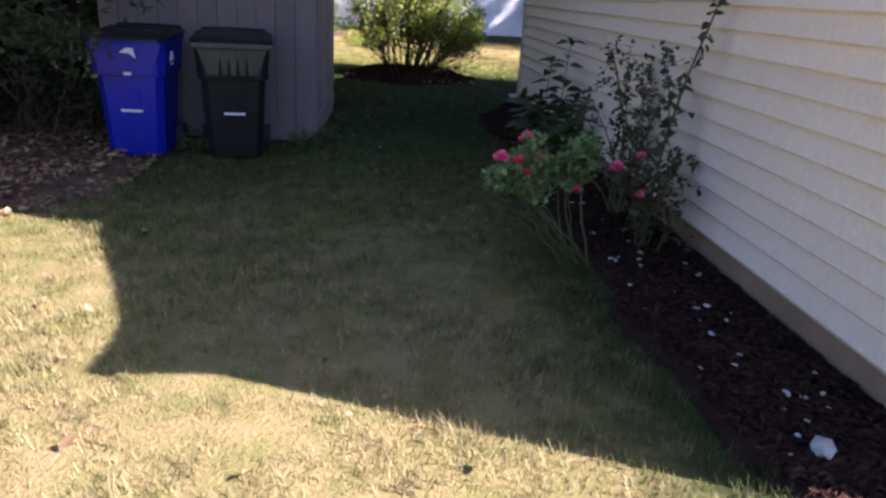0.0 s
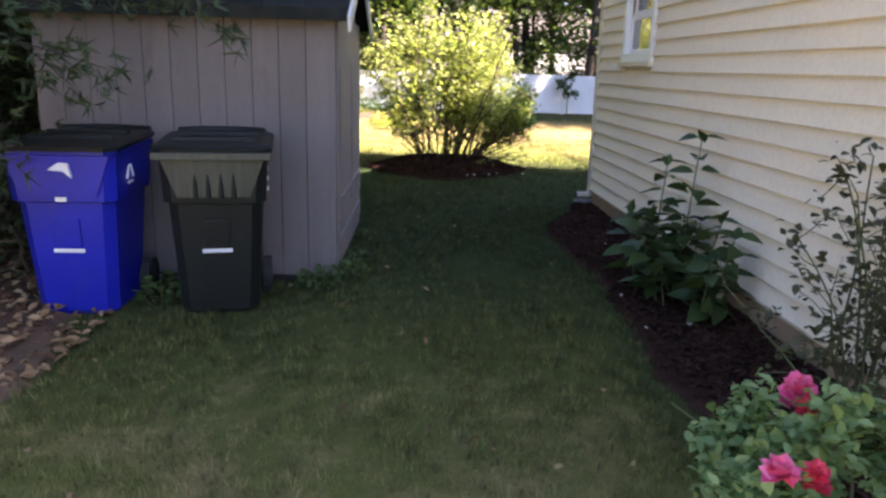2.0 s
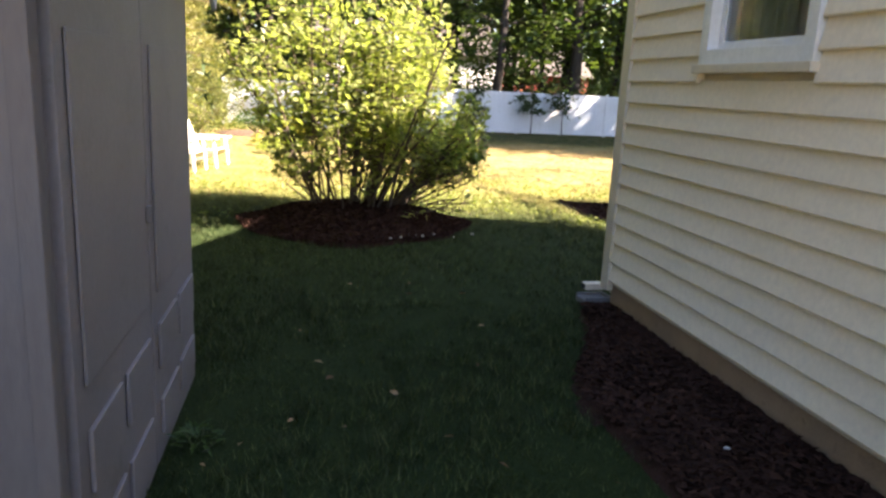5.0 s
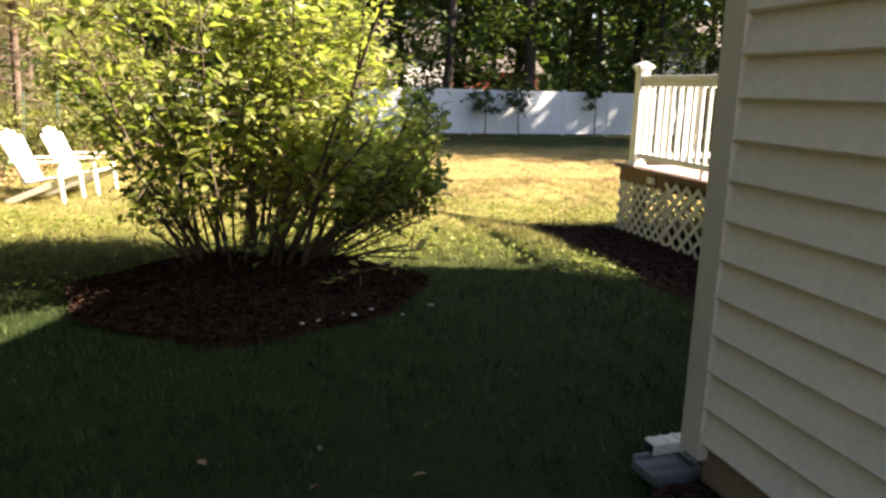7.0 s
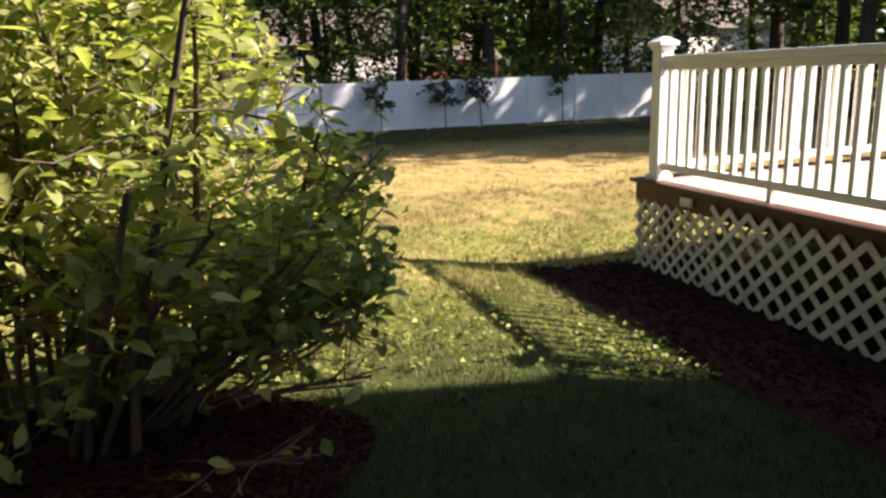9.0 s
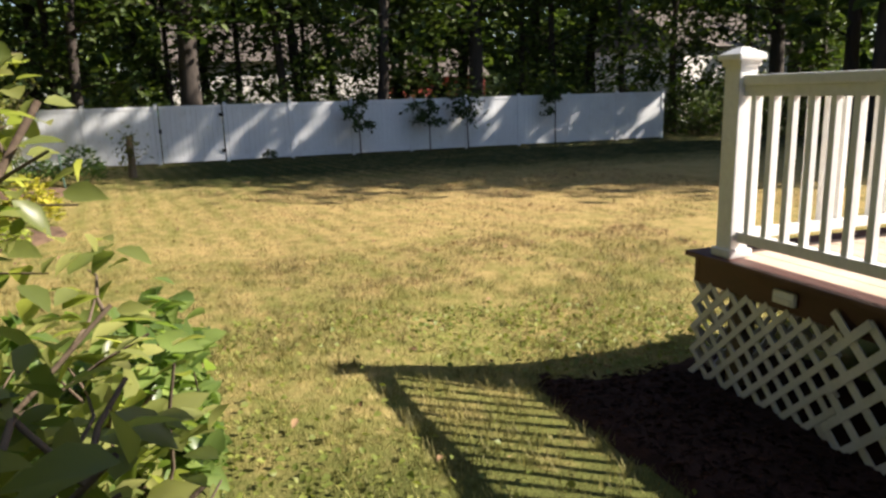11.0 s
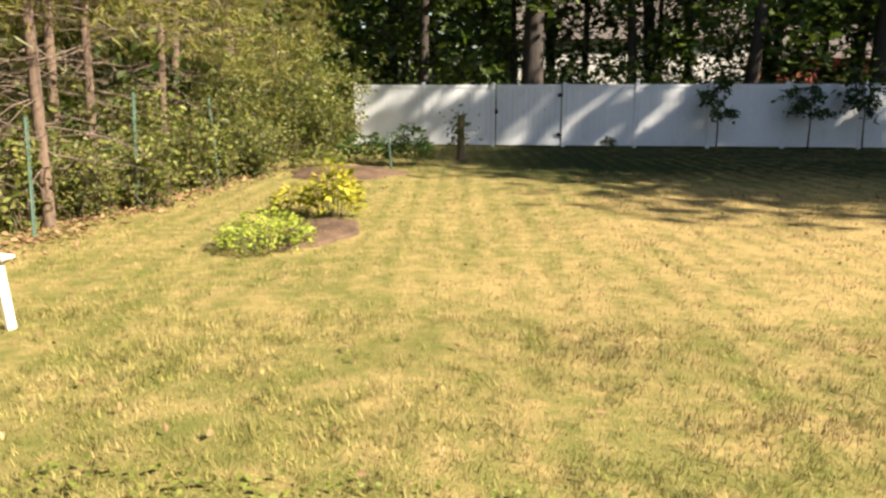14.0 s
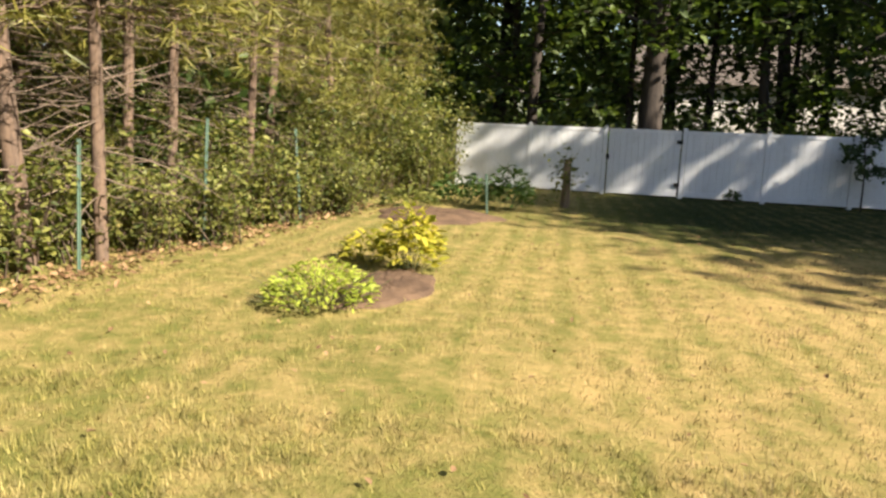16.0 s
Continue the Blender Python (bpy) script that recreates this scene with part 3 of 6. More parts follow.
def lap_course(length):
    """One siding course along +y from 0, its foot proud of its head."""
    bm = bmesh.new()
    prof = [(0.028, 0.0), (-0.017, 0.0), (-0.021, 0.008), (0.006, LAP + 0.012), (0.028, LAP + 0.012)]
    ends = [[bm.verts.new((x, yy, z)) for x, z in prof] for yy in (0, length)]
    for k in range(5):
        bm.faces.new((ends[0][k], ends[0][(k + 1) % 5], ends[1][(k + 1) % 5], ends[1][k]))
    bm.faces.new(ends[0][::-1]), bm.faces.new(ends[1])
    bmesh.ops.recalc_face_normals(bm, faces=bm.faces[:])
    mesh = bpy.data.meshes.new("siding_course")
    bm.to_mesh(mesh)
    bm.free()
    mesh.materials.append(M_SIDING)
    return mesh


def siding():
    wall = bpy.data.objects["wall_west"]
    made = {}
    z = 0.20
    while z < EAVE - 0.02:
        runs, y = [], WY0 + 0.0
        for a, b, c, d in sorted(WINDOWS):
            if z + LAP > c - 0.06 and z < d + 0.06:
                runs.append((y, a - 0.085))
                y = b + 0.085
        runs.append((y, WY1 - 0.09))
        for y0, y1 in runs:
            key = round(y1 - y0, 3)
            if key not in made:
                made[key] = lap_course(key)
            ob = new("siding_course", made[key])
            ob.parent = wall
            ob.matrix_basis = pose(WX, y0, z)
        z += LAP
    # rear wall courses
    rear = bpy.data.objects["wall_north"]
    mesh = lap_course(13.8)
    z = 0.20
    while z < EAVE - 0.02:
        ob = new("siding_course", mesh)
        ob.parent = rear
        ob.matrix_basis = pose(WX + 0.09, WY1, z, 0, 0, -90)
        z += LAP
    bm = bmesh.new()
    box(bm, WX - 0.022, WX + 0.02, WY1 - 0.09, WY1 + 0.022, 0.13, EAVE, 0.004)
    box(bm, WX + 0.02, WX + 0.09, WY1 - 0.02, WY1 + 0.022, 0.13, EAVE, 0.004)
    tagged(part("corner_trim", bm, M_TRIM), "cream vinyl corner trim of the house", "trim", kind="structure")


siding()


def window_unit(name, a, b, c, d):
    w = tagged(empty(name, WX, (a + b) / 2, c), "white vinyl sash window with dark panes", "window", kind="structure")
    y0, y1, h, f = a - (a + b) / 2, b - (a + b) / 2, d - c, 0.075
    bm = bmesh.new()
    box(bm, -0.03, 0.05, y0 - f, y0, -f, h + f, 0.005)
    box(bm, -0.03, 0.05, y1, y1 + f, -f, h + f, 0.005)
    box(bm, -0.03, 0.05, y0, y1, h, h + f, 0.005)
    box(bm, -0.03, 0.05, y0, y1, -f, 0, 0.005)
    part("window_frame", bm, M_WHITE, w)
    part("sill", one_box(-0.055, 0.0, y0 - f - 0.02, y1 + f + 0.02, -f - 0.045, -f, 0.006), M_TRIM, w)
    for nm, z0, z1, x in (("lower_sash", 0.0, h / 2, 0.03), ("upper_sash", h / 2, h, 0.055)):
        bm = bmesh.new()
        s = 0.04
        box(bm, x, x + 0.03, y0, y0 + s, z0, z1, 0.003)
        box(bm, x, x + 0.03, y1 - s, y1, z0, z1, 0.003)
        box(bm, x, x + 0.03, y0 + s, y1 - s, z0, z0 + s, 0.003)
        box(bm, x, x + 0.03, y0 + s, y1 - s, z1 - s, z1, 0.003)
        sash = part(nm, bm, M_WHITE, w)
        p = part("pane", one_box(x + 0.012, x + 0.018, y0 + s, y1 - s, z0 + s, z1 - s), M_GLASS, sash)
        p.visible_shadow = False
    n = 40
    cv = [(0.13 + 0.012 * math.sin(i * 1.3), y0 + (y1 - y0) * i / n, z) for i in range(n + 1) for z in (0.0, h)]
    cf = [(2 * i, 2 * i + 2, 2 * i + 3, 2 * i + 1) for i in range(n)]
    arrays("curtain", cv, cf, M_CURTAIN, w, "dark grey folded curtain", soft=True)


for k, spec in enumerate(WINDOWS):
    window_unit(f"window_{k + 1}", *spec)

# ---------- shed ----------
SX0, SX1, SY0, SY1, SH = -2.74, -0.65, 7.69, 9.58, 1.95


def shed():
    s = tagged(empty("shed", (SX0 + SX1) / 2, SY0, -0.08, -1.6), "small grey board garden shed with a dark roof", "shed")
    ox, oy = (SX0 + SX1) / 2, SY0
    w, d = (SX1 - SX0) / 2, SY1 - SY0
    core = one_box(-w + 0.025, w - 0.025, 0.025, d - 0.02, -0.05, SH - 0.02)
    part("shed_wall", core, M_DARK, s)
    wd = 2 * w / 11
    mesh = None
    for k in range(11):
        if mesh is None:
            bm = one_box(0.0025, wd - 0.0025, 0, 0.03, 0.02, SH, 0.003)
            o = part("board", bm, M_SHED, s)
            mesh = o.data
        else:
            o = new("board", mesh)
            o.parent = s
        o.matrix_basis = pose(-w + k * wd, 0, 0)
    bm = bmesh.new()
    box(bm, w - 0.03, w + 0.022, -0.012, 0.0, 0.0, SH + 0.02, 0.004)
    box(bm, w, w + 0.022, 0.0, 0.05, 0.0, SH + 0.02, 0.004)
    part("corner_board", bm, M_SHED, s)
    # double door on the gable side, with raised panels
    for nm, y0, y1 in (("door", 0.10, d / 2), ("door", d / 2 + 0.012, d - 0.06)):
        door = part(nm, one_box(w, w + 0.03, y0, y1, 0.06, SH - 0.02, 0.004), M_SHED_DOOR, s)
        for z0, z1 in ((0.16, 0.30), (0.42, 0.60), (0.72, 1.60)):
            ym = (y0 + y1) / 2
            for ya, yb in ((y0 + 0.07, ym - 0.03), (ym + 0.03, y1 - 0.07)):
                if z1 < 1.0:
                    bm = bmesh.new()
                    box(bm, w + 0.031, w + 0.045, ya, yb, z0, z1, 0.006)
                    part("raised_panel", bm, M_SHED_DOOR, door)
            if z1 > 1.0:
                part("raised_panel", one_box(w + 0.031, w + 0.04, y0 + 0.07, y1 - 0.07, z0, z1, 0.006), M_SHED_DOOR, door)
    part("door_latch", one_box(w + 0.031, w + 0.05, d / 2 - 0.03, d / 2 - 0.012, 1.0, 1.06, 0.004), M_SHED_DOOR, s)
    # gable above the doors and the two roof slopes
    top = SH + 0.42
    for x in (-w + 0.02, w - 0.02):
        bm = bmesh.new()
        e = [[bm.verts.new((x + o, yy, zz)) for yy, zz in ((0.02, SH - 0.02), (d - 0.02, SH - 0.02), (d / 2, top))] for o in (-0.015, 0.015)]
        for k in range(3):
            bm.faces.new((e[0][k], e[0][(k + 1) % 3], e[1][(k + 1) % 3], e[1][k]))
        bm.faces.new(e[0][::-1]), bm.faces.new(e[1])
        part("gable", bm, M_SHED, s)
    for side in (-1, 1):
        y0, y1 = (-0.14, d / 2) if side < 0 else (d + 0.14, d / 2)
        sl = (top - SH) / (d / 2)
        z0 = SH - 0.14 * sl
        bm = bmesh.new()
        v = [bm.verts.new(p) for p in ((-w - 0.15, y0, z0), (w + 0.12, y0, z0), (w + 0.12, y1, top), (-w - 0.15, y1, top))]
        u = [bm.verts.new(p.co + Vector((0, 0, 0.05))) for p in v]
        bm.faces.new(v), bm.faces.new(u[::-1])
        for k in range(4):
            bm.faces.new((v[k], u[k], u[(k + 1) % 4], v[(k + 1) % 4]))
        bmesh.ops.recalc_face_normals(bm, faces=bm.faces[:])
        roof = part("shed_roof", bm, M_ROOF, s)
        L = math.hypot(y1 - y0, top - z0)
        ang = math.degrees(math.atan2(top - z0, y1 - y0)) if side < 0 else -math.degrees(math.atan2(top - z0, y0 - y1))
        rows = 7
        bm0 = None
        for r in range(rows):
            for q in range(8):
                wid = (2 * w + 0.27) / 8
                if bm0 is None:
                    o = part("shingle", one_box(0.003, wid - 0.003, 0, L / rows + 0.03, 0, 0.009), M_ROOF, roof)
                    bm0 = o.data
                else:
                    o = new("shingle", bm0)
                    o.parent = roof
                t = r / rows
                o.matrix_basis = pose(-w - 0.15 + q * wid, y0 + (y1 - y0) * t, z0 + (top - z0) * t + 0.054, ang if side < 0 else 180 + ang, 0, 0) if side < 0 else pose(-w - 0.15 + (q + 1) * wid, y0 + (y1 - y0) * t, z0 + (top - z0) * t + 0.054, -ang, 0, 180)
    part("fascia", one_box(-w - 0.15, w + 0.12, -0.155, -0.141, SH - 0.085, SH + 0.0), M_ROOF, s)
    bm = bmesh.new()
    for y0, y1 in ((-0.14, d / 2), (d + 0.14, d / 2)):
        p, q = Vector((w + 0.13, y0, SH - 0.10)), Vector((w + 0.13, y1, top + 0.03))
        m = Matrix.Translation((p + q) / 2) @ (q - p).to_track_quat("Y", "Z").to_matrix().to_4x4()
        box(bm, -0.01, 0.012, -(q - p).length / 2, (q - p).length / 2, -0.06, 0.05, 0.003, m)
    part("rake_trim", bm, M_WHITE, s, "pale painted rake trim")


shed()


# ---------- wheeled bins ----------
def wheeled_bin(x, y, turn, body_mat, lid_mat, band_mat, label, logo):
    b = tagged(empty("wheeled_bin", x, y, float(gz(x, y)) - 0.045, turn), label, "bin")
    b.scale = (1.08, 1.08, 1.11)
    # tapered body, front at -y
    bm = bmesh.new()
    secs = [(0.03, 0.205, 0.02, 0.46), (0.06, 0.225, 0.0, 0.50), (0.40, 0.245, -0.03, 0.56), (0.70, 0.262, -0.055, 0.60), (0.71, 0.285, -0.085, 0.62), (0.96, 0.300, -0.105, 0.66), (0.97, 0.312, -0.12, 0.675), (0.995, 0.312, -0.12, 0.675)]
    rings = []
    for z, hw, y0, y1 in secs:
        c = 0.055
        pts = [(-hw + c, y0), (hw - c, y0), (hw, y0 + c), (hw, y1 - c), (hw - c, y1), (-hw + c, y1), (-hw, y1 - c), (-hw, y0 + c)]
        rings.append([bm.verts.new((px, py, z)) for px, py in pts])
    for r0, r1 in zip(rings, rings[1:]):
        for k in range(8):
            bm.faces.new((r0[k], r0[(k + 1) % 8], r1[(k + 1) % 8], r1[k]))
    bm.faces.new(rings[0][::-1]), bm.faces.new(rings[-1])
    body = part("body", bm, body_mat, b)
    # front recess panel and ribs
    tilt = Matrix.Rotation(math.radians(5.2), 4, "X")
    bm = bmesh.new()
    box(bm, -0.075, 0.075, -0.02, 0.002, 0.0, 0.17, 0.006, Matrix.Translation((0.0, -0.027, 0.44)) @ tilt)
    part("front_pocket", bm, M_BLACK if body_mat is M_BLACK else body_mat, body)
    part("label_strip", one_box(-0.085, 0.085, -0.008, 0.0, 0, 0.022, 0.002, Matrix.Translation((0.0, -0.034, 0.415)) @ tilt), M_MARK, body, "white label strip")
    bm = bmesh.new()
    v = [bm.verts.new(p) for p in ((-0.285, -0.10, 0.965), (0.285, -0.10, 0.965), (0.20, -0.085, 0.745), (-0.20, -0.085, 0.745))]
    u = [bm.verts.new(p.co + Vector((0, -0.022, 0))) for p in v]
    bm.faces.new(v), bm.faces.new(u[::-1])
    for k in range(4):
        bm.faces.new((v[k], u[k], u[(k + 1) % 4], v[(k + 1) % 4]))
    bmesh.ops.recalc_face_normals(bm, faces=bm.faces[:])
    part("front_band", bm, band_mat, body)
    if not logo:
        for k in range(4):
            v, f = tubes([(np.array([[-0.10 + 0.07 * k, -0.106, 0.742], [-0.10 + 0.07 * k, -0.111, 0.80], [-0.10 + 0.07 * k, -0.117, 0.875]]), np.array([0.016, 0.014, 0.003]))], 8)
            arrays("flute", v, f, M_BLACK, body, soft=True)
        part("lid_lip", one_box(-0.322, 0.322, -0.158, -0.140, 0.955, 0.995, 0.006), M_GREYLID, body)
    if logo:
        for pts, (dx, dz) in ((((-0.06, 0.01), (0.0, 0.05), (0.05, 0.045), (0.065, -0.03), (0.02, 0.005)), (0.02, 0.88)), (((-0.03, -0.012), (0.03, -0.012), (0.03, 0.012), (-0.03, 0.012)), (0.0, 0.725))):
            bm = bmesh.new()
            yy = -0.136 if dz > 0.8 else -0.094
            f = [bm.verts.new((px + dx, yy, pz + dz)) for px, pz in pts]
            g = [bm.verts.new((px + dx, yy + 0.02, pz + dz)) for px, pz in pts]
            bm.faces.new(f), bm.faces.new(g[::-1])
            for k in range(len(pts)):
                bm.faces.new((f[k], g[k], g[(k + 1) % len(pts)], f[(k + 1) % len(pts)]))
            bmesh.ops.recalc_face_normals(bm, faces=bm.faces[:])
            part("emblem", bm, M_MARK, body, "white printed emblem")
    # arrows mark on the flank: three bars of a triangle
    for k in range(3):
        if logo:
            m = Matrix.Translation((0.299, 0.18, 0.83)) @ Matrix.Rotation(math.radians(120 * k), 4, "X")
            part("side_mark", one_box(-0.006, 0.003, -0.042, 0.042, -0.047, -0.034, 0.0, m), M_MARK, body, "white bar of a triangular mark")
        else:
            part("side_mark", one_box(0.27, 0.2985, 0.15, 0.185, 0.74 + k * 0.06, 0.765 + k * 0.06, 0.004), M_MARK, body, "pale embossed mark")
    # lid, domed, overhanging, with a rear handle and hinge
    bm = bmesh.new()
    lids = [(0.99, 0.325, -0.145, 0.66), (1.012, 0.330, -0.15, 0.67), (1.022, 0.31, -0.12, 0.65), (1.026, 0.25, -0.04, 0.60)]
    rr = []
    for z, hw, y0, y1 in lids:
        c = 0.06
        pts = [(-hw + c, y0), (hw - c, y0), (hw, y0 + c), (hw, y1 - c), (hw - c, y1), (-hw + c, y1), (-hw, y1 - c), (-hw, y0 + c)]
        rr.append([bm.verts.new((px, py, z + 0.03 * (py + 0.15))) for px, py in pts])
    for r0, r1 in zip(rr, rr[1:]):
        for k in range(8):
            bm.faces.new((r0[k], r0[(k + 1) % 8], r1[(k + 1) % 8], r1[k]))
    bm.faces.new(rr[0][::-1]), bm.faces.new(rr[-1])
    part("lid", bm, lid_mat, b)
    # moulded lid ribs
    for yy in (0.10, 0.36):
        part("lid_rib", one_box(-0.24, 0.24, yy, yy + 0.05, 1.025, 1.052 + 0.03 * yy, 0.008), lid_mat, b)
    v, f = tubes([(np.array([[-0.27, 0.60, 0.99], [-0.27, 0.69, 1.045], [-0.1, 0.70, 1.05], [0.1, 0.70, 1.05], [0.27, 0.69, 1.045], [0.27, 0.60, 0.99]]), np.full(6, 0.022))], 8)
    arrays("handle", v, f, lid_mat, b, soft=True)
    for sx in (-0.30, 0.24):
        bm = bmesh.new()
        r = bmesh.ops.create_cone(bm, cap_ends=True, segments=20, radius1=0.125, radius2=0.125, depth=0.055)
        bmesh.ops.transform(bm, matrix=Matrix.Translation((sx + 0.03, 0.50, 0.125)) @ Matrix.Rotation(math.pi / 2, 4, "Y"), verts=r["verts"])
        wheel = part("wheel", bm, M_RUBBER, b)
        bm = bmesh.new()
        r = bmesh.ops.create_cone(bm, cap_ends=True, segments=16, radius1=0.06, radius2=0.05, depth=0.062)
        bmesh.ops.transform(bm, matrix=Matrix.Translation((sx + 0.03, 0.50, 0.125)) @ Matrix.Rotation(math.pi / 2, 4, "Y"), verts=r["verts"])
        part("hub", bm, M_BLACK, wheel)
    return b


wheeled_bin(-2.20, 6.84, 2, M_BLUE, M_BLACK, M_BLUE, "blue plastic wheeled recycling bin beside the shed", True)
wheeled_bin(-1.315, 6.90, 9, M_BLACK, M_BLACK, M_GREYLID, "black plastic wheeled rubbish bin against the shed", False)

# ---------- deck ----------
DX, DY, DZ = 4.62, 15.82, 0.58


def deck():
    d = tagged(empty("deck", DX, DY, 0), "raised deck with white railing, red-brown fascia and white lattice", "deck")
    yl = WY1 + 0.06 - DY
    xl = 5.6
    bm = bmesh.new()
    box(bm, 0.02, 0.06, yl, 0.07, 0.40, DZ - 0.03, 0.004)
    part("fascia", bm, M_DECKSTAIN, d, "red-brown stained side board")
    part("fascia", one_box(0.02, xl, 0.072, 0.11, 0.40, DZ - 0.03, 0.004), M_DECKSTAIN, d, "red-brown stained side board")
    bm = bmesh.new()
    box(bm, -0.03, 0.11, yl, 0.14, DZ - 0.028, DZ + 0.002, 0.004)
    part("edge_board", bm, M_DECKSTAIN, d)
    part("edge_board", one_box(0.115, xl, 0.0, 0.14, DZ - 0.028, DZ + 0.002, 0.004), M_DECKSTAIN, d)
    mesh, x = None, 0.12
    while x < xl - 0.1:
        if mesh is None:
            o = part("deck_board", one_box(0, 0.138, yl, -0.005, DZ - 0.028, DZ + 0.0, 0.003), M_DECK, d)
            mesh = o.data
            o.matrix_basis = pose(x, 0, 0)
        else:
            o = new("deck_board", mesh)
            o.parent = d
            o.matrix_basis = pose(x, 0, 0)
        x += 0.144
    for px, py in ((0.15, -0.15), (0.15, -2.6), (0.15, yl + 0.2), (2.8, -0.15), (5.4, -0.15), (5.4, yl + 0.3), (2.8, yl + 0.3)):
        part("footing_post", one_box(px - 0.05, px + 0.05, py - 0.05, py + 0.05, -0.25, 0.40), M_TAN, d)

    def rail_post(x, y):
        p = part("rail_post", one_box(x - 0.058, x + 0.058, y - 0.058, y + 0.058, DZ, DZ + 1.04, 0.006), M_WHITE, d)
        part("post_skirt", one_box(x - 0.078, x + 0.078, y - 0.078, y + 0.078, DZ, DZ + 0.05, 0.012), M_WHITE, p)
        bm = bmesh.new()
        box(bm, x - 0.07, x + 0.07, y - 0.07, y + 0.07, DZ + 1.03, DZ + 1.06, 0.006)
        box(bm, x - 0.088, x + 0.088, y - 0.088, y + 0.088, DZ + 1.06, DZ + 1.095, 0.008)
        r = bmesh.ops.create_cone(bm, cap_ends=True, segments=4, radius1=0.115, radius2=0.03, depth=0.035)
        bmesh.ops.transform(bm, matrix=Matrix.Translation((x, y, DZ + 1.112)) @ Matrix.Rotation(math.pi / 4, 4, "Z"), verts=r["verts"])
        part("post_cap", bm, M_WHITE, p)

    post_ys = [-0.09, -2.6, yl + 0.1]
    for py in post_ys:
        rail_post(0.1, py)
    for px in (2.75, 5.4):
        rail_post(px, -0.09)
    rail_post(5.4, -2.6)
    rail_post(5.4, yl + 0.1)
    bal = {}

    def run(x0, y0, x1, y1):
        m = Matrix.Translation((x0, y0, 0)) @ Matrix.Rotation(math.atan2(y1 - y0, x1 - x0), 4, "Z")
        L = math.hypot(x1 - x0, y1 - y0)
        bm = bmesh.new()
        box(bm, 0.058, L - 0.058, -0.035, 0.035, DZ + 0.93, DZ + 0.985, 0.008, m)
        box(bm, 0.058, L - 0.058, -0.022, 0.022, DZ + 0.875, DZ + 0.93, 0.004, m)
        part("top_rail", bm, M_WHITE, d)
        part("bottom_rail", one_box(0.058, L - 0.058, -0.024, 0.024, DZ + 0.09, DZ + 0.15, 0.005, m), M_WHITE, d)
        part("rail_foot", one_box(L / 2 - 0.02, L / 2 + 0.02, -0.02, 0.02, DZ, DZ + 0.09, 0.0, m), M_WHITE, d)
        n = int((L - 0.2) / 0.118)
        for k in range(n):
            if "m" not in bal:
                bal["m"] = part("baluster", one_box(-0.018, 0.018, -0.018, 0.018, DZ + 0.15, DZ + 0.875, 0.003), M_WHITE, d)
                o = bal["m"]
            else:
                o = new("baluster", bal["m"].data)
                o.parent = d
            o.matrix_basis = m @ pose(0.058 + (k + 0.5) * (L - 0.116) / n, 0, 0)

    run(0.1, -0.09, 0.1, -2.6)
    run(0.1, -2.6, 0.1, yl + 0.1)
    run(0.1, -0.09, 2.75, -0.09)
    run(2.75, -0.09, 5.4, -0.09)
    run(5.4, -0.09, 5.4, -2.6)
    run(5.4, -2.6, 5.4, yl + 0.1)

    # lattice of crossed strips
    def lattice(length, m, z0, rows, pitch, wdt):
        h = pitch * rows
        z1 = z0 + h
        panel = empty("lattice_panel", 0, 0, 0)
        panel.parent = d
        for layer, sgn in ((0.0, 1), (0.008, -1)):
            k = -h
            while k < length:
                a0, a1 = max(k, 0), min(k + h, length)
                if a1 - a0 > 0.03:
                    za, zb = (z0 + a0 - k, z0 + a1 - k) if sgn > 0 else (z1 - (a0 - k), z1 - (a1 - k))
                    p, q = Vector((a0, 0, za)), Vector((a1, 0, zb))
                    mm = m @ Matrix.Translation((p + q) / 2 + Vector((0, layer, 0))) @ (q - p).to_track_quat("X", "Z").to_matrix().to_4x4()
                    half = (q - p).length / 2 + 0.012
                    part("lattice_strip", one_box(-half, half, -0.004, 0.004, -wdt / 2, wdt / 2, 0.0, mm), M_LATTICE, panel)
                k += pitch

    west = Matrix.Rotation(-math.pi / 2, 4, "Z")
    lattice(1.02, Matrix.Translation((0.022, 0.105, 0)) @ west, -0.165, 4, 0.141, 0.034)
    lattice(-yl - 0.92, Matrix.Translation((-0.012, -0.90, 0)) @ west, -0.262, 4, 0.187, 0.042)
    lattice(xl - 0.05, Matrix.Translation((0.05, 0.105, 0)), -0.165, 4, 0.141, 0.034)
    # small step light on the fascia
    lamp = part("fascia_light", one_box(-0.005, 0.02, -0.66, -0.52, 0.44, 0.51, 0.008), M_WHITE, d, "white plastic side light")
    part("light_louvre", one_box(-0.012, -0.005, -0.645, -0.535, 0.448, 0.475, 0.003), M_LATTICE, lamp)


deck()

# ---------- back fence ----------
FY, FX0, STEP, FN = 36.8, -2.9, 2.035, 11


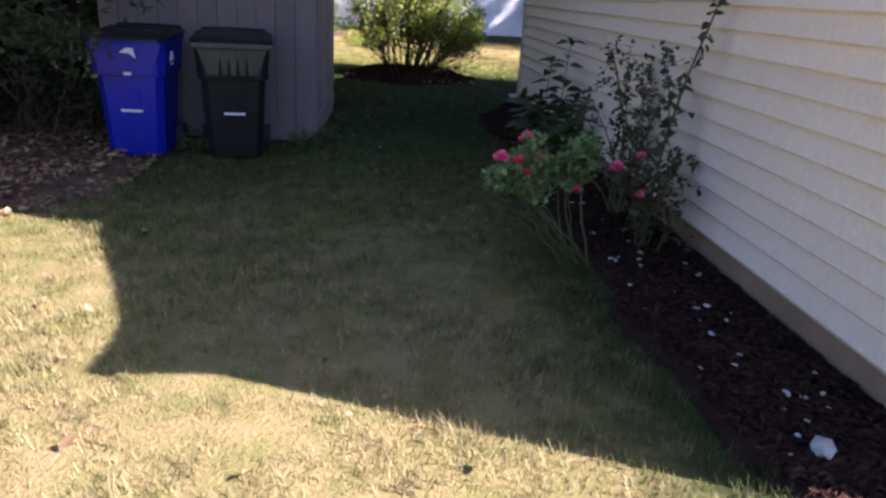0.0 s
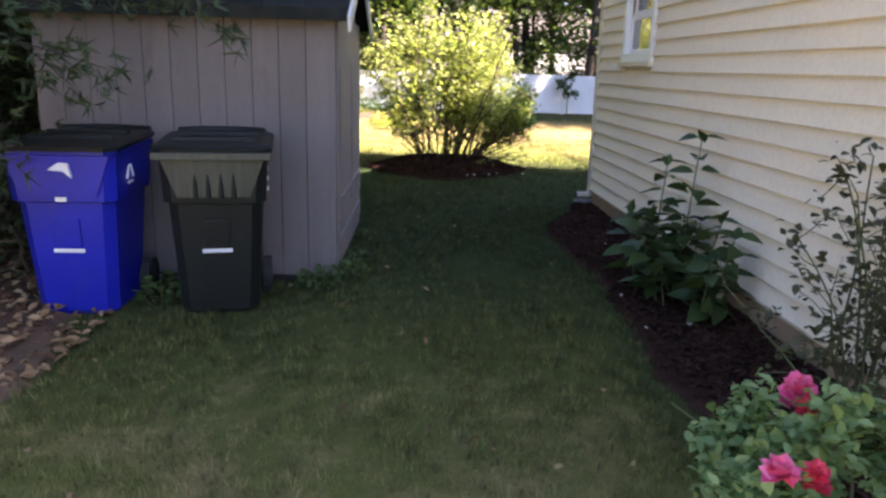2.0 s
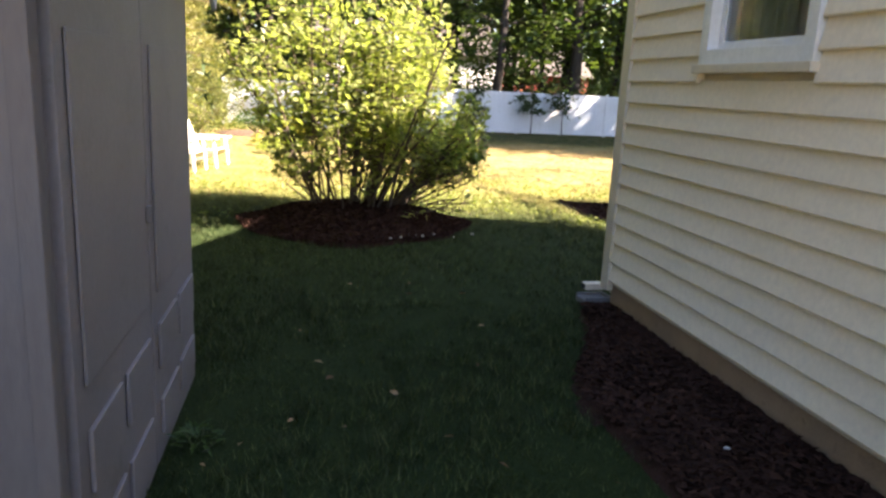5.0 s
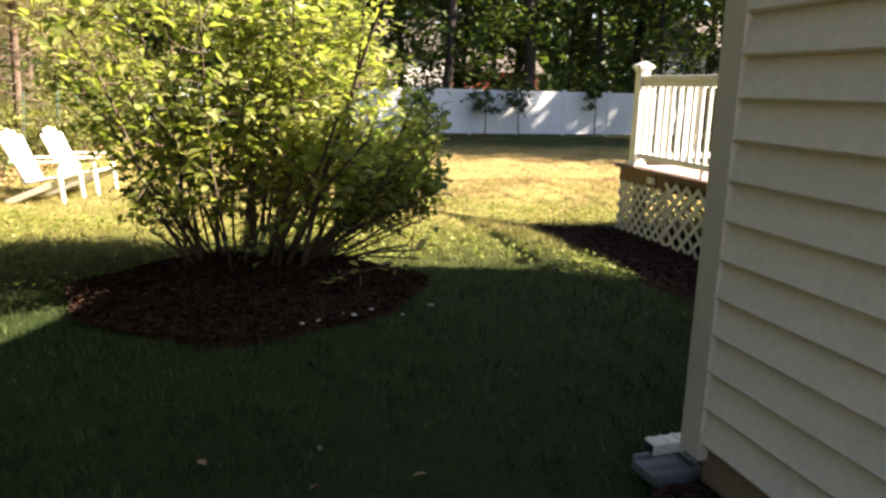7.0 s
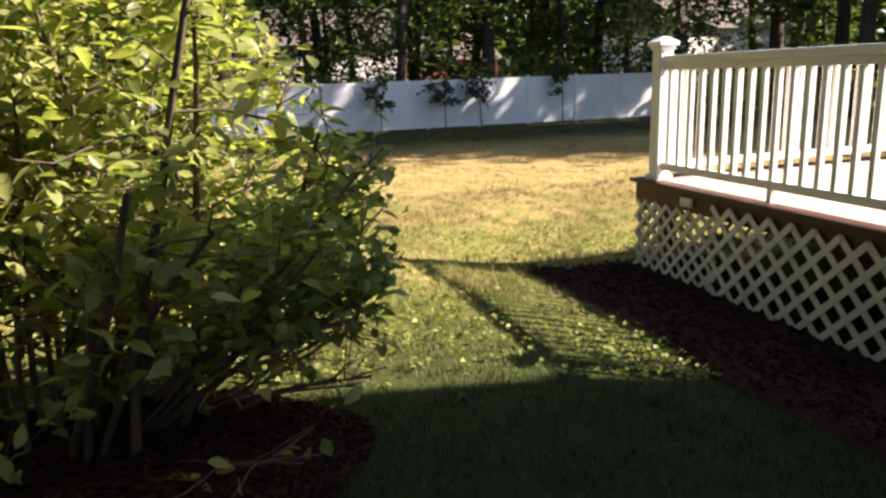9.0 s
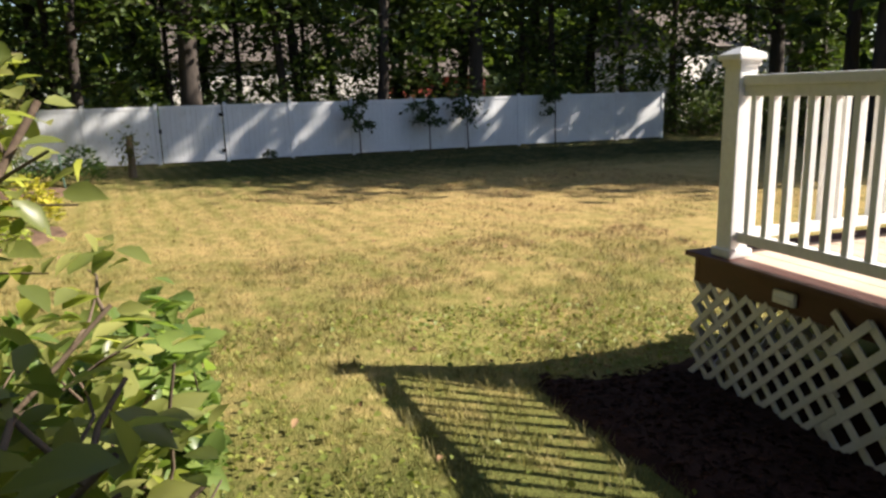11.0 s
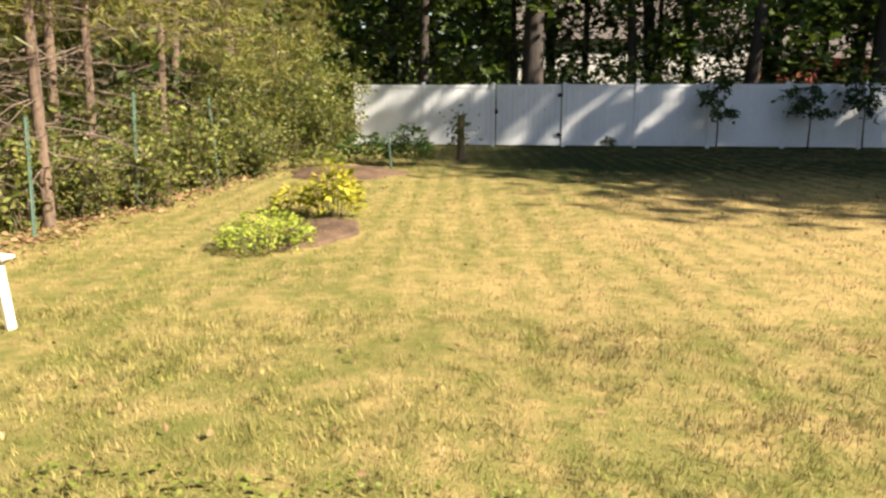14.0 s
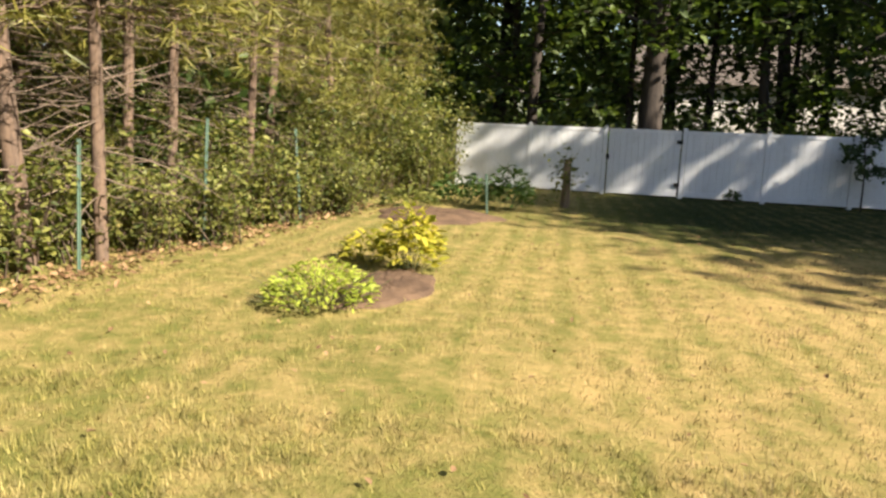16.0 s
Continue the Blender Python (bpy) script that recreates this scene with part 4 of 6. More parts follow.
def fence():
    f = tagged(empty("privacy_fence", FX0, FY, 0), "tall white vinyl privacy fence with a gate", "fence")
    zb = float(gz(0, FY))
    post_mesh = cap_mesh = plank = None
    for k in range(FN + 1):
        x = k * STEP
        if post_mesh is None:
            p = part("fence_post", one_box(-0.055, 0.055, -0.036, 0.036, zb - 0.05, zb + 1.80, 0.005), M_FENCE, f)
            post_mesh = p.data
            bm = one_box(-0.062, 0.062, -0.045, 0.045, zb + 1.80, zb + 1.82, 0.005)
            r = bmesh.ops.create_cone(bm, cap_ends=True, segments=4, radius1=0.06, radius2=0.01, depth=0.03)
            bmesh.ops.transform(bm, matrix=Matrix.Translation((0, 0, zb + 1.835)) @ Matrix.Rotation(math.pi / 4, 4, "Z"), verts=r["verts"])
            c = part("post_cap", bm, M_FENCE, p)
            cap_mesh = c.data
        else:
            p = new("fence_post", post_mesh)
            p.parent = f
            c = new("post_cap", cap_mesh)
            c.parent = p
        p.matrix_basis = pose(x, 0, 0)
    n = 12
    for k in range(FN):
        x0, gate = k * STEP + 0.062, k == 2
        w = STEP - 0.124
        pn = empty("gate" if gate else "fence_panel", x0, 0, 0)
        pn.parent = f
        a, b = (0.03, w - 0.03) if gate else (0, w)
        part("top_rail", one_box(a, b, -0.022, 0.022, zb + 1.68, zb + 1.77, 0.004), M_FENCE, pn)
        part("bottom_rail", one_box(a, b, -0.022, 0.022, zb + 0.04, zb + 0.18, 0.004), M_FENCE, pn)
        wd = (b - a) / n
        key = None
        for q in range(n):
            if q == 0:
                o = part("plank", one_box(0.002, wd - 0.002, -0.011, 0.011, zb + 0.18, zb + 1.68, 0.003), M_FENCE, pn)
                key = o.data
            else:
                o = new("plank", key)
                o.parent = pn
            o.matrix_basis = pose(a + q * wd, 0, 0)
        if gate:
            for zz in (0.30, 1.42):
                part("hinge", one_box(w - 0.13, w + 0.02, -0.045, -0.023, zb + zz, zb + zz + 0.10, 0.004), M_IRON, pn, "black metal hinge")
            part("latch", one_box(-0.02, 0.07, -0.05, -0.023, zb + 0.95, zb + 1.08, 0.004), M_IRON, pn, "black metal latch")
    return f


fence()

# ---------- chairs ----------
def garden_chair(x, y, turn):
    """A moulded resin lounge chair with a fanned slatted back; it faces +x before the turn."""
    c = tagged(empty("garden_chair", x, y, float(gz(x, y)), turn), "white resin slatted garden chair on the lawn", "chair", "garden chairs")
    c.scale = (0.94, 0.94, 0.94)
    hw = 0.30
    bm = bmesh.new()
    for k in range(5):
        t = k / 5
        m = Matrix.Translation((0.26 - 0.52 * t, 0, 0.345 - 0.10 * t)) @ Matrix.Rotation(math.radians(-11), 4, "Y")
        box(bm, -0.10, 0.0, -hw + 0.03, hw - 0.03, -0.012, 0.012, 0.006, m)
    part("seat", bm, M_CHAIR, c)
    for k in range(5):
        yy = -0.20 + 0.10 * k
        fan = (k - 2) * 2.2
        h = 0.60 + 0.12 * math.cos((k - 2) * 0.7)
        m = Matrix.Translation((-0.22, yy, 0.24)) @ Matrix.Rotation(math.radians(-24), 4, "Y") @ Matrix.Rotation(math.radians(-fan), 4, "X")
        bm = one_box(-0.010, 0.010, -0.049, 0.049, 0, h, 0.006, m)
        r = bmesh.ops.create_cone(bm, cap_ends=True, segments=14, radius1=0.049, radius2=0.049, depth=0.02)
        bmesh.ops.transform(bm, matrix=m @ Matrix.Translation((0, 0, h)) @ Matrix.Rotation(math.pi / 2, 4, "Y"), verts=r["verts"])
        part("back_slat", bm, M_CHAIR, c)
    m = Matrix.Translation((-0.22, 0, 0.24)) @ Matrix.Rotation(math.radians(-24), 4, "Y")
    bm = one_box(-0.03, -0.011, -0.27, 0.27, 0.36, 0.42, 0.005, m)
    box(bm, -0.03, -0.011, -0.25, 0.25, 0.02, 0.10, 0.005, m)
    part("back_rail", bm, M_CHAIR, c)
    for s in (-1, 1):
        part("front_leg", one_box(-0.02, 0.02, -0.035, 0.035, -0.02, 0.53, 0.008, Matrix.Translation((0.27, s * hw, 0.0)) @ Matrix.Rotation(math.radians(-5), 4, "Y")), M_CHAIR, c)
        m = Matrix.Translation((0.27, s * hw, 0.31)) @ Matrix.Rotation(math.radians(-22.5), 4, "Y")
        part("rear_leg", one_box(-0.80, 0.0, -0.02, 0.02, -0.045, 0.035, 0.008, m), M_CHAIR, c)
        bm = one_box(-0.34, 0.34, -0.055, 0.055, 0.53, 0.555, 0.01, Matrix.Translation((-0.02, s * (hw + 0.02), 0)))
        part("arm", bm, M_CHAIR, c)
    return c


garden_chair(-1.58, 19.28, -15)
garden_chair(-1.86, 18.52, -12)


# ---------- plants ----------
def shrub(x, y):
    """The tall many-stemmed shrub on the mulch island."""
    rng = np.random.default_rng(11)
    s = tagged(empty("shrub", x, y, 0.10), "tall leafy green shrub with many thin stems", "shrub")

    def inside(p):
        a, r = np.arctan2(p[:, 1], p[:, 0]), np.hypot(p[:, 0], p[:, 1])
        lim = 1.36 + 0.13 * np.sin(3 * a + p[:, 2] * 2.0) + 0.42 * np.exp(-((a - 0.42) / 0.30) ** 2)
        return (r < lim) & (p[:, 2] < 2.6 - 0.22 * r * r) & (p[:, 0] < 1.42 - 0.5 * np.maximum(0, p[:, 2] - 0.9)) & (p[:, 2] > -2.0 * (p[:, 0] + 0.62))

    paths, tips, low = [], [], []

    def grow(base, way, length, r0, n, first, side=False):
        here = low if side else tips
        p, r = limb(rng, base, way, length, r0, 0.004, n, 0.07)
        k = int(np.argmin(np.append(inside(p), False)))
        if k < 4:
            return
        p, r = p[:k], r[:k]
        paths.append((p, r))
        here.append(p[first:])
        for q_ in range(first, k):
            for _ in range(rng.integers(2, 5)):
                w = np.array([rng.normal(), rng.normal(), rng.uniform(-0.2, 0.8)])
                tp, tr = limb(rng, p[q_] - (p[q_] - p[q_ - 1]) * rng.uniform(0, 1), w, rng.uniform(0.2, 0.5), 0.0045, 0.002, 5, 0.2)
                kk = int(np.argmin(np.append(inside(tp), False)))
                if kk >= 3:
                    paths.append((tp[:kk], tr[:kk]))
                    here.append(tp[1:kk])

    for k in range(24):
        a, rr = rng.uniform(0, 2 * math.pi), rng.uniform(0.03, 0.42)
        lean = rng.uniform(0.06, 0.8)
        grow((rr * math.cos(a) * 1.3, rr * math.sin(a), -0.05), (lean * math.cos(a) + rng.normal(0, 0.08), lean * math.sin(a) + rng.normal(0, 0.08), 1), rng.uniform(1.9, 2.7), rng.uniform(0.010, 0.022), 10, 3)
    for k in range(16):
        a, rr = rng.uniform(0, 2 * math.pi), rng.uniform(0.0, 0.25)
        lean = rng.uniform(0.02, 0.35)
        grow((rr * math.cos(a), rr * math.sin(a), -0.05), (lean * math.cos(a), lean * math.sin(a), 1), rng.uniform(1.6, 2.5), rng.uniform(0.010, 0.020), 10, 3)
    for k in range(20):
        a = rng.uniform(-0.7, 0.95) if k < 14 else rng.uniform(2.2, 4.1)
        grow((0.3 * math.cos(a), 0.25 * math.sin(a), -0.05), (math.cos(a), math.sin(a), rng.uniform(0.25, 1.0)), rng.uniform(1.3, 1.8), 0.010, 10, 4)
    for k in range(16):
        a = rng.uniform(-0.15, 0.75)
        grow((0.35 * math.cos(a), 0.3 * math.sin(a), -0.05), (math.cos(a), math.sin(a), rng.uniform(0.12, 0.75)), rng.uniform(1.6, 2.1), 0.010, 11, 5, True)
    v, f = tubes(paths, 5)
    arrays("stem", v, f, M_STEM, s, soft=True)
    t = np.concatenate(tips)
    t = t[rng.random(len(t)) < np.clip((t[:, 2] - 0.15) / 0.8, 0.16, 1)]
    c = t[rng.integers(0, len(t), 12500)] + rng.normal(0, 0.06, (12500, 3))
    c = c[inside(c)]
    v, f = fine_leaves(rng, c, 0.076, rng.normal(0, 1, (len(c), 3)), 0.5, 0.52)
    arrays("foliage", v, f, M_LEAF_SHRUB, s, "yellow-green oval leaves")
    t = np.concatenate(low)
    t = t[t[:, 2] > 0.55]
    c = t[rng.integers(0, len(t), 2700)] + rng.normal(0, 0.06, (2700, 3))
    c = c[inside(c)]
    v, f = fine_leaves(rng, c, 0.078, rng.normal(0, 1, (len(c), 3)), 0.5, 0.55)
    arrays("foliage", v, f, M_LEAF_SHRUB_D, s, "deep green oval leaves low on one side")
    return s


shrub(0.48, 13.62)


def stalk_plant(name, x, y, stalks, leaf, mat, label, cat, seed, base_z=0.03, pairs=8, parent_group=""):
    """Upright stalks with opposite broad leaves. stalks: dx, dy, height, lean x, lean y."""
    rng = np.random.default_rng(seed)
    s = tagged(empty(name, x, y, base_z), label, cat, parent_group)
    paths, c, d = [], [], []
    more = [(rng.normal(0, 0.12), rng.normal(0, 0.2), rng.uniform(0.4, 0.62), rng.normal(-0.05, 0.18), rng.normal(0, 0.22)) for _ in range(6)]
    for dx, dy, h, lx, ly in stalks + more:
        p, r = limb(rng, (dx, dy, -0.05), (lx, ly, 1), h, 0.007, 0.003, 8, 0.05)
        paths.append((p, r))
        turn = rng.uniform(0, 3)
        for k in range(pairs):
            t = 0.34 + 0.66 * k / (pairs - 1)
            i = min(6, int(t * 7))
            q = p[i] + (p[i + 1] - p[i]) * (t * 7 - i)
            turn += math.pi / 2 + rng.normal(0, 0.2)
            L = leaf * (1.1 - 0.45 * t)
            for sgn in (0, math.pi):
                w = np.array([math.cos(turn + sgn), math.sin(turn + sgn), rng.uniform(-0.15, 0.35)])
                c.append(q + w * L * 0.62)
                d.append(np.append(w, L))
        for _ in range(2):
            w = np.array([rng.normal(0, 0.4), rng.normal(0, 0.4), 1])
            c.append(p[-1] + w * 0.03)
            d.append(np.append(w, leaf * 0.45))
    for path in paths:
        v, f = tubes([path], 6)
        arrays("stem", v, f, M_GSTEM, s, soft=True)
    d = np.array(d)
    v, f = fine_leaves(rng, np.array(c), d[:, 3] * 1.0, d[:, :3] * 3, 0.6, 0.64, 0.15, 0.24)
    arrays("foliage", v, f, mat, s)
    return s


stalk_plant("hydrangea", 1.66, 6.86, [(0.02, 0.05, 1.12, 0.02, 0.03), (-0.02, 0.36, 0.92, -0.02, 0.06), (-0.1, -0.05, 0.70, -0.25, -0.1), (0.05, -0.2, 0.72, 0.05, -0.3), (-0.15, 0.2, 0.62, -0.35, 0.2), (0.1, -0.35, 0.66, 0.1, -0.35),
            (0.0, 0.3, 0.5, -0.15, 0.4), (0.1, 0.0, 0.6, 0.2, 0.2), (0.05, -0.35, 0.5, 0.0, -0.4)],
            0.21, M_LEAF_HYD, "leafy dark green hydrangea in the mulch bed", "shrub", 21)


def rose(x, y, spread, height, n_stems, n_leaves, leaf, mat, blooms, label, seed, squash=1.0, lean=(0.0, 0.0), bare=0.0, clump=None):
    rng = np.random.default_rng(seed)
    s = tagged(empty("rose_bush", x, y, 0.03), label, "rose bush")
    paths, pts = [], []

    def within(p, k):
        (cx, cy, cz), (rx, ry, rz) = clump
        q = ((p[:, 0] + x - cx) / rx) ** 2 + ((p[:, 1] + y - cy) / ry) ** 2 + ((p[:, 2] + 0.03 - cz) / rz) ** 2
        return q < k * (1 + 0.35 * np.sin(p[:, 0] * 17) * np.sin(p[:, 1] * 13 + p[:, 2] * 11))

    for k in range(n_stems):
        a = rng.uniform(0, 2 * math.pi)
        d = (spread * 1.3 * math.cos(a) * rng.uniform(0.2, 1) * squash + lean[0], spread * 1.3 * math.sin(a) * rng.uniform(0.2, 1) + lean[1], height)
        p, r = limb(rng, (rng.normal(0, 0.04), rng.normal(0, 0.05), -0.05), d, height * rng.uniform(0.75, 1.25), 0.008, 0.003, 8, 0.10)
        paths.append((p, r))
        pts.append(p[2:])
        for q in range(3, 8):
            tp, tr = limb(rng, p[q], rng.normal(0, 1, 3) * (squash, 1, 0.6) + (0, 0, 0.3), 0.18, 0.003, 0.0015, 4, 0.2)
            if clump and not within(tp, 1.0).all():
                continue
            paths.append((tp, tr))
            pts.append(tp)
    v, f = tubes(paths, 5)
    arrays("stem", v, f, M_GSTEM, s, soft=True)
    t = np.concatenate(pts)
    if clump:
        t = t[within(t, 0.9)]
    c = t[rng.integers(0, len(t), n_leaves)] + rng.normal(0, 0.035, (n_leaves, 3)) * (squash, 1, 1)
    c[:, 0] = np.minimum(c[:, 0], 1.93 - x)
    c[:, 2] = np.maximum(c[:, 2], 0.03)
    c = c[c[:, 2] > bare]
    if clump:
        c = c[within(c, 1.0)]
    v, f = fine_leaves(rng, c, leaf, None, 0.6, 0.62)
    arrays("foliage", v, f, mat, s)
    for bx, by, bz, size, pm in blooms:
        cc, ww = [], []
        for k in range(26):
            u = k / 26
            a = k * 2.4
            w = np.array([math.cos(a) * math.sqrt(u), math.sin(a) * math.sqrt(u), 1.1 - u])
            cc.append(np.array([bx - x, by - y, bz - 0.03]) + w * size * 0.32)
            ww.append(w)
        v, f = leaves(rng, np.array(cc), size * 0.55, np.array(ww) * 4, 1.0, 0.9, 0.2)
        arrays("bloom", v, f, pm, s, "ruffled pink bloom" if pm is M_PETAL else "small red bloom")
    return s


rose(1.22, 4.08, 0.20, 0.70, 15, 3600, 0.038, M_LEAF_ROSE,
     [(0.80, 3.84, 0.77, 0.09, M_PETAL), (0.62, 3.56, 0.72, 0.08, M_PETAL), (0.72, 3.60, 0.70, 0.06, M_PETAL_RED), (1.17, 4.12, 0.42, 0.11, M_PETAL), (0.78, 3.68, 0.62, 0.06, M_PETAL_RED), (0.84, 3.85, 0.72, 0.07, M_PETAL_RED), (1.36, 3.96, 0.60, 0.09, M_PETAL), (0.98, 4.16, 0.60, 0.08, M_PETAL)],
     "pale green rose bush with pink blooms in the mulch bed", 31, 1.0, (-0.50, -0.24), 0.38, ((0.84, 3.92, 0.70), (0.42, 0.40, 0.28)))
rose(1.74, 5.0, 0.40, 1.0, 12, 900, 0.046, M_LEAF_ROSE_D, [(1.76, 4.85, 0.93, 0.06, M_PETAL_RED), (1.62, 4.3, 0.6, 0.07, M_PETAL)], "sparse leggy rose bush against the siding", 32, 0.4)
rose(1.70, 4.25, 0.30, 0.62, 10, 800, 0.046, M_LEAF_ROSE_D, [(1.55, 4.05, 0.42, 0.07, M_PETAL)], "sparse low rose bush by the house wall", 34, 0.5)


def climbing_cane():
    rng = np.random.default_rng(33)
    s = tagged(empty("climbing_rose", 1.74, 4.42, 0.03), "thin climbing rose cane with small dark leaves", "rose bush")
    p, r = limb(rng, (0, 0, -0.05), (0.02, -0.07, 1), 2.35, 0.009, 0.004, 16, 0.03)
    q, r2 = limb(rng, p[5], (0.01, 0.25, 1), 0.5, 0.005, 0.002, 6, 0.05)
    v, f = tubes([(p, r), (q, r2)], 6)
    arrays("stem", v, f, M_GSTEM, s, soft=True)
    t = np.concatenate([p[4:], q])
    c = np.repeat(t, 9, 0) + rng.normal(0, 0.045, (len(t) * 9, 3)) * (0.6, 1.1, 0.7)
    c[:, 0] = np.minimum(c[:, 0], 0.12)
    v, f = fine_leaves(rng, c, 0.066, None, 0.4, 0.6)
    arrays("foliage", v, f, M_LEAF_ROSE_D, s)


climbing_cane()


def clump(name, x, y, radius, height, n, leaf, mat, label, cat, seed, wide=0.4, group="", z=None):
    """A low clump of arching leaves from a crown at the ground."""
    rng = np.random.default_rng(seed)
    s = tagged(empty(name, x, y, float(gz(x, y)) if z is None else z), label, cat, group)
    a, rr = rng.uniform(0, 2 * math.pi, n), np.sqrt(rng.random(n)) * radius
    hh = height * (1 - 0.6 * (rr / radius) ** 2) * rng.uniform(0.3, 1.0, n)
    c = np.stack([rr * np.cos(a), rr * np.sin(a), hh], 1)
    v, f = fine_leaves(rng, c, leaf, np.stack([np.cos(a), np.sin(a), rng.uniform(-0.2, 0.9, n)], 1) * 1.5, 0.9, wide)
    arrays("foliage", v, f, mat, s)
    k = max(5, n // 14)
    v, f = tubes([limb(rng, (c[i, 0] * 0.3, c[i, 1] * 0.3, -0.03), (c[i, 0] * 0.7, c[i, 1] * 0.7, c[i, 2] + 0.02), float(np.linalg.norm(c[i])) + 0.02, 0.005, 0.002, 4, 0.05) for i in range(k)], 4)
    arrays("stem", v, f, M_GSTEM, s, soft=True)
    return s


clump("weed", -0.74, 7.32, 0.18, 0.17, 110, 0.055, M_LEAF_WEED, "low green weeds beside the bin", "weed", 41, 0.5, "weeds by the shed")
clump("weed", -0.50, 7.52, 0.15, 0.13, 70, 0.055, M_LEAF_WEED, "low green weeds by the shed corner", "weed", 42, 0.5, "weeds by the shed")
clump("weed", -0.50, 7.95, 0.10, 0.12, 50, 0.055, M_LEAF_WEED, "low green weeds along the shed door", "weed", 54, 0.3, "weeds by the shed")
clump("weed", -0.47, 8.75, 0.10, 0.10, 45, 0.055, M_LEAF_WEED, "low green weeds along the shed door", "weed", 55, 0.3, "weeds by the shed")
clump("weed", -1.76, 7.10, 0.16, 0.24, 60, 0.07, M_LEAF_WEED, "low green weeds between the bins", "weed", 43, 0.5, "weeds by the shed")


def splash_block(x, y, turn):
    """A dished concrete slab with raised sides that sheds roof water."""
    s = tagged(empty("splash_block", x, y, 0.03, turn), "grey concrete splash block at the house corner", "splash block")
    bm = bmesh.new()
    box(bm, -0.105, 0.095, -0.08, 0.08, -0.03, 0.012, 0.006)
    part("slab", bm, M_SLAB, s)
    for y0, y1 in ((-0.08, -0.062), (0.062, 0.08)):
        part("rim", one_box(-0.105, 0.095, y0, y1, 0.013, 0.03, 0.006), M_SLAB, s)
    part("back_rim", one_box(0.075, 0.095, -0.06, 0.06, 0.013, 0.034, 0.006), M_SLAB, s)


def drain_outlet(x, y, turn):
    """The end of a rain pipe: a ribbed rectangular elbow that points out from the wall."""
    s = tagged(empty("downspout_outlet", x, y, 0.125, turn), "short pale downspout elbow at the house corner", "downspout")
    bm = bmesh.new()
    box(bm, -0.13, 0.05, -0.032, 0.032, -0.022, 0.022, 0.006)
    part("pipe", bm, M_TRIM, s)
    for k in range(3):
        part("rib", one_box(-0.115 + 0.05 * k, -0.107 + 0.05 * k, -0.035, 0.035, -0.025, 0.025, 0.002), M_TRIM, s)
    part("mouth", one_box(-0.134, -0.1305, -0.025, 0.025, -0.016, 0.016), M_DARK, s)


splash_block(1.96, 10.555, 4)
drain_outlet(2.0, 10.56, 4)
clump("hosta", 0.35, 12.85, 0.20, 0.14, 50, 0.10, M_LEAF_WEED, "low green plant in the mulch under the shrub", "hosta", 46)
clump("lime_perennial", -0.40, 22.1, 0.50, 0.42, 700, 0.065, M_LEAF_LIME, "low lime green perennial clump in the lawn", "perennial", 47, 0.4)
clump("yellow_shrub", -0.18, 23.95, 0.38, 0.80, 420, 0.11, M_LEAF_YEL, "small bright yellow-green leafed shrub by bare soil", "shrub", 48, 0.5)
clump("yellow_shrub", -0.85, 24.3, 0.30, 0.42, 160, 0.10, M_LEAF_YEL, "small yellow-green leafed shrub by the woods", "shrub", 49, 0.5)
clump("garden_perennial", -0.35, 30.9, 0.55, 0.95, 380, 0.16, M_LEAF_WEED, "tall green leafy garden plant near the fence", "perennial", 50, 0.4)
clump("garden_perennial", -1.5, 31.6, 0.7, 0.7, 420, 0.15, M_LEAF_WEED, "spreading green leafy plants near the fence", "perennial", 51, 0.4)
clump("garden_perennial", -2.2, 30.2, 0.6, 0.5, 300, 0.13, M_LEAF_EDGE, "low green leafy plants by the woods edge", "perennial", 52, 0.4)
clump("potted_fern", 4.45, 36.3, 0.24, 0.40, 120, 0.13, M_LEAF_HYD, "small dark round plant at the fence foot", "fern", 53, 0.35)


def stump_post(x, y):
    rng = np.random.default_rng(61)
    s = tagged(empty("wooden_post", x, y, float(gz(x, y))), "weathered tan wooden garden post with a vine", "post")
    p = np.array([[0, 0, -0.1], [0.01, 0, 0.4], [0.0, 0.01, 0.85], [0.02, 0, 1.02]])
    v, f = tubes([(p, np.array([0.11, 0.09, 0.085, 0.07]))], 10)
    arrays("post", v, f, M_TAN, s)
    c = rng.normal(0, 0.14, (170, 3)) * (1.2, 1, 2.2) + (0, -0.1, 0.65)
    v, f = leaves(rng, c, 0.11, None, 0.5, 0.5)
    arrays("vine", v, f, M_LEAF_EDGE, s)


stump_post(0.62, 32.4)


def metal_stake(x, y, h, lean=0.0):
    s = tagged(empty("metal_stake", x, y, float(gz(x, y))), "slim green metal fence stake at the woods edge", "stake", "fence stakes")
    bm = one_box(-0.022, 0.022, -0.005, 0.005, -0.1, h, 0.002, Matrix.Rotation(lean, 4, "Y"))
    box(bm, -0.004, 0.004, -0.022, 0.0, -0.1, h, 0.0, Matrix.Rotation(lean, 4, "Y"))
    part("stake", bm, M_GREENMETAL, s)


for k, (sx, sy, sh) in enumerate([(-3.05, 24.4, 1.55), (-3.1, 27.2, 1.45), (-3.15, 22.4, 1.3), (-0.6, 30.0, 0.75)]):
    metal_stake(sx, sy, sh, 0.06 * (-1) ** k)


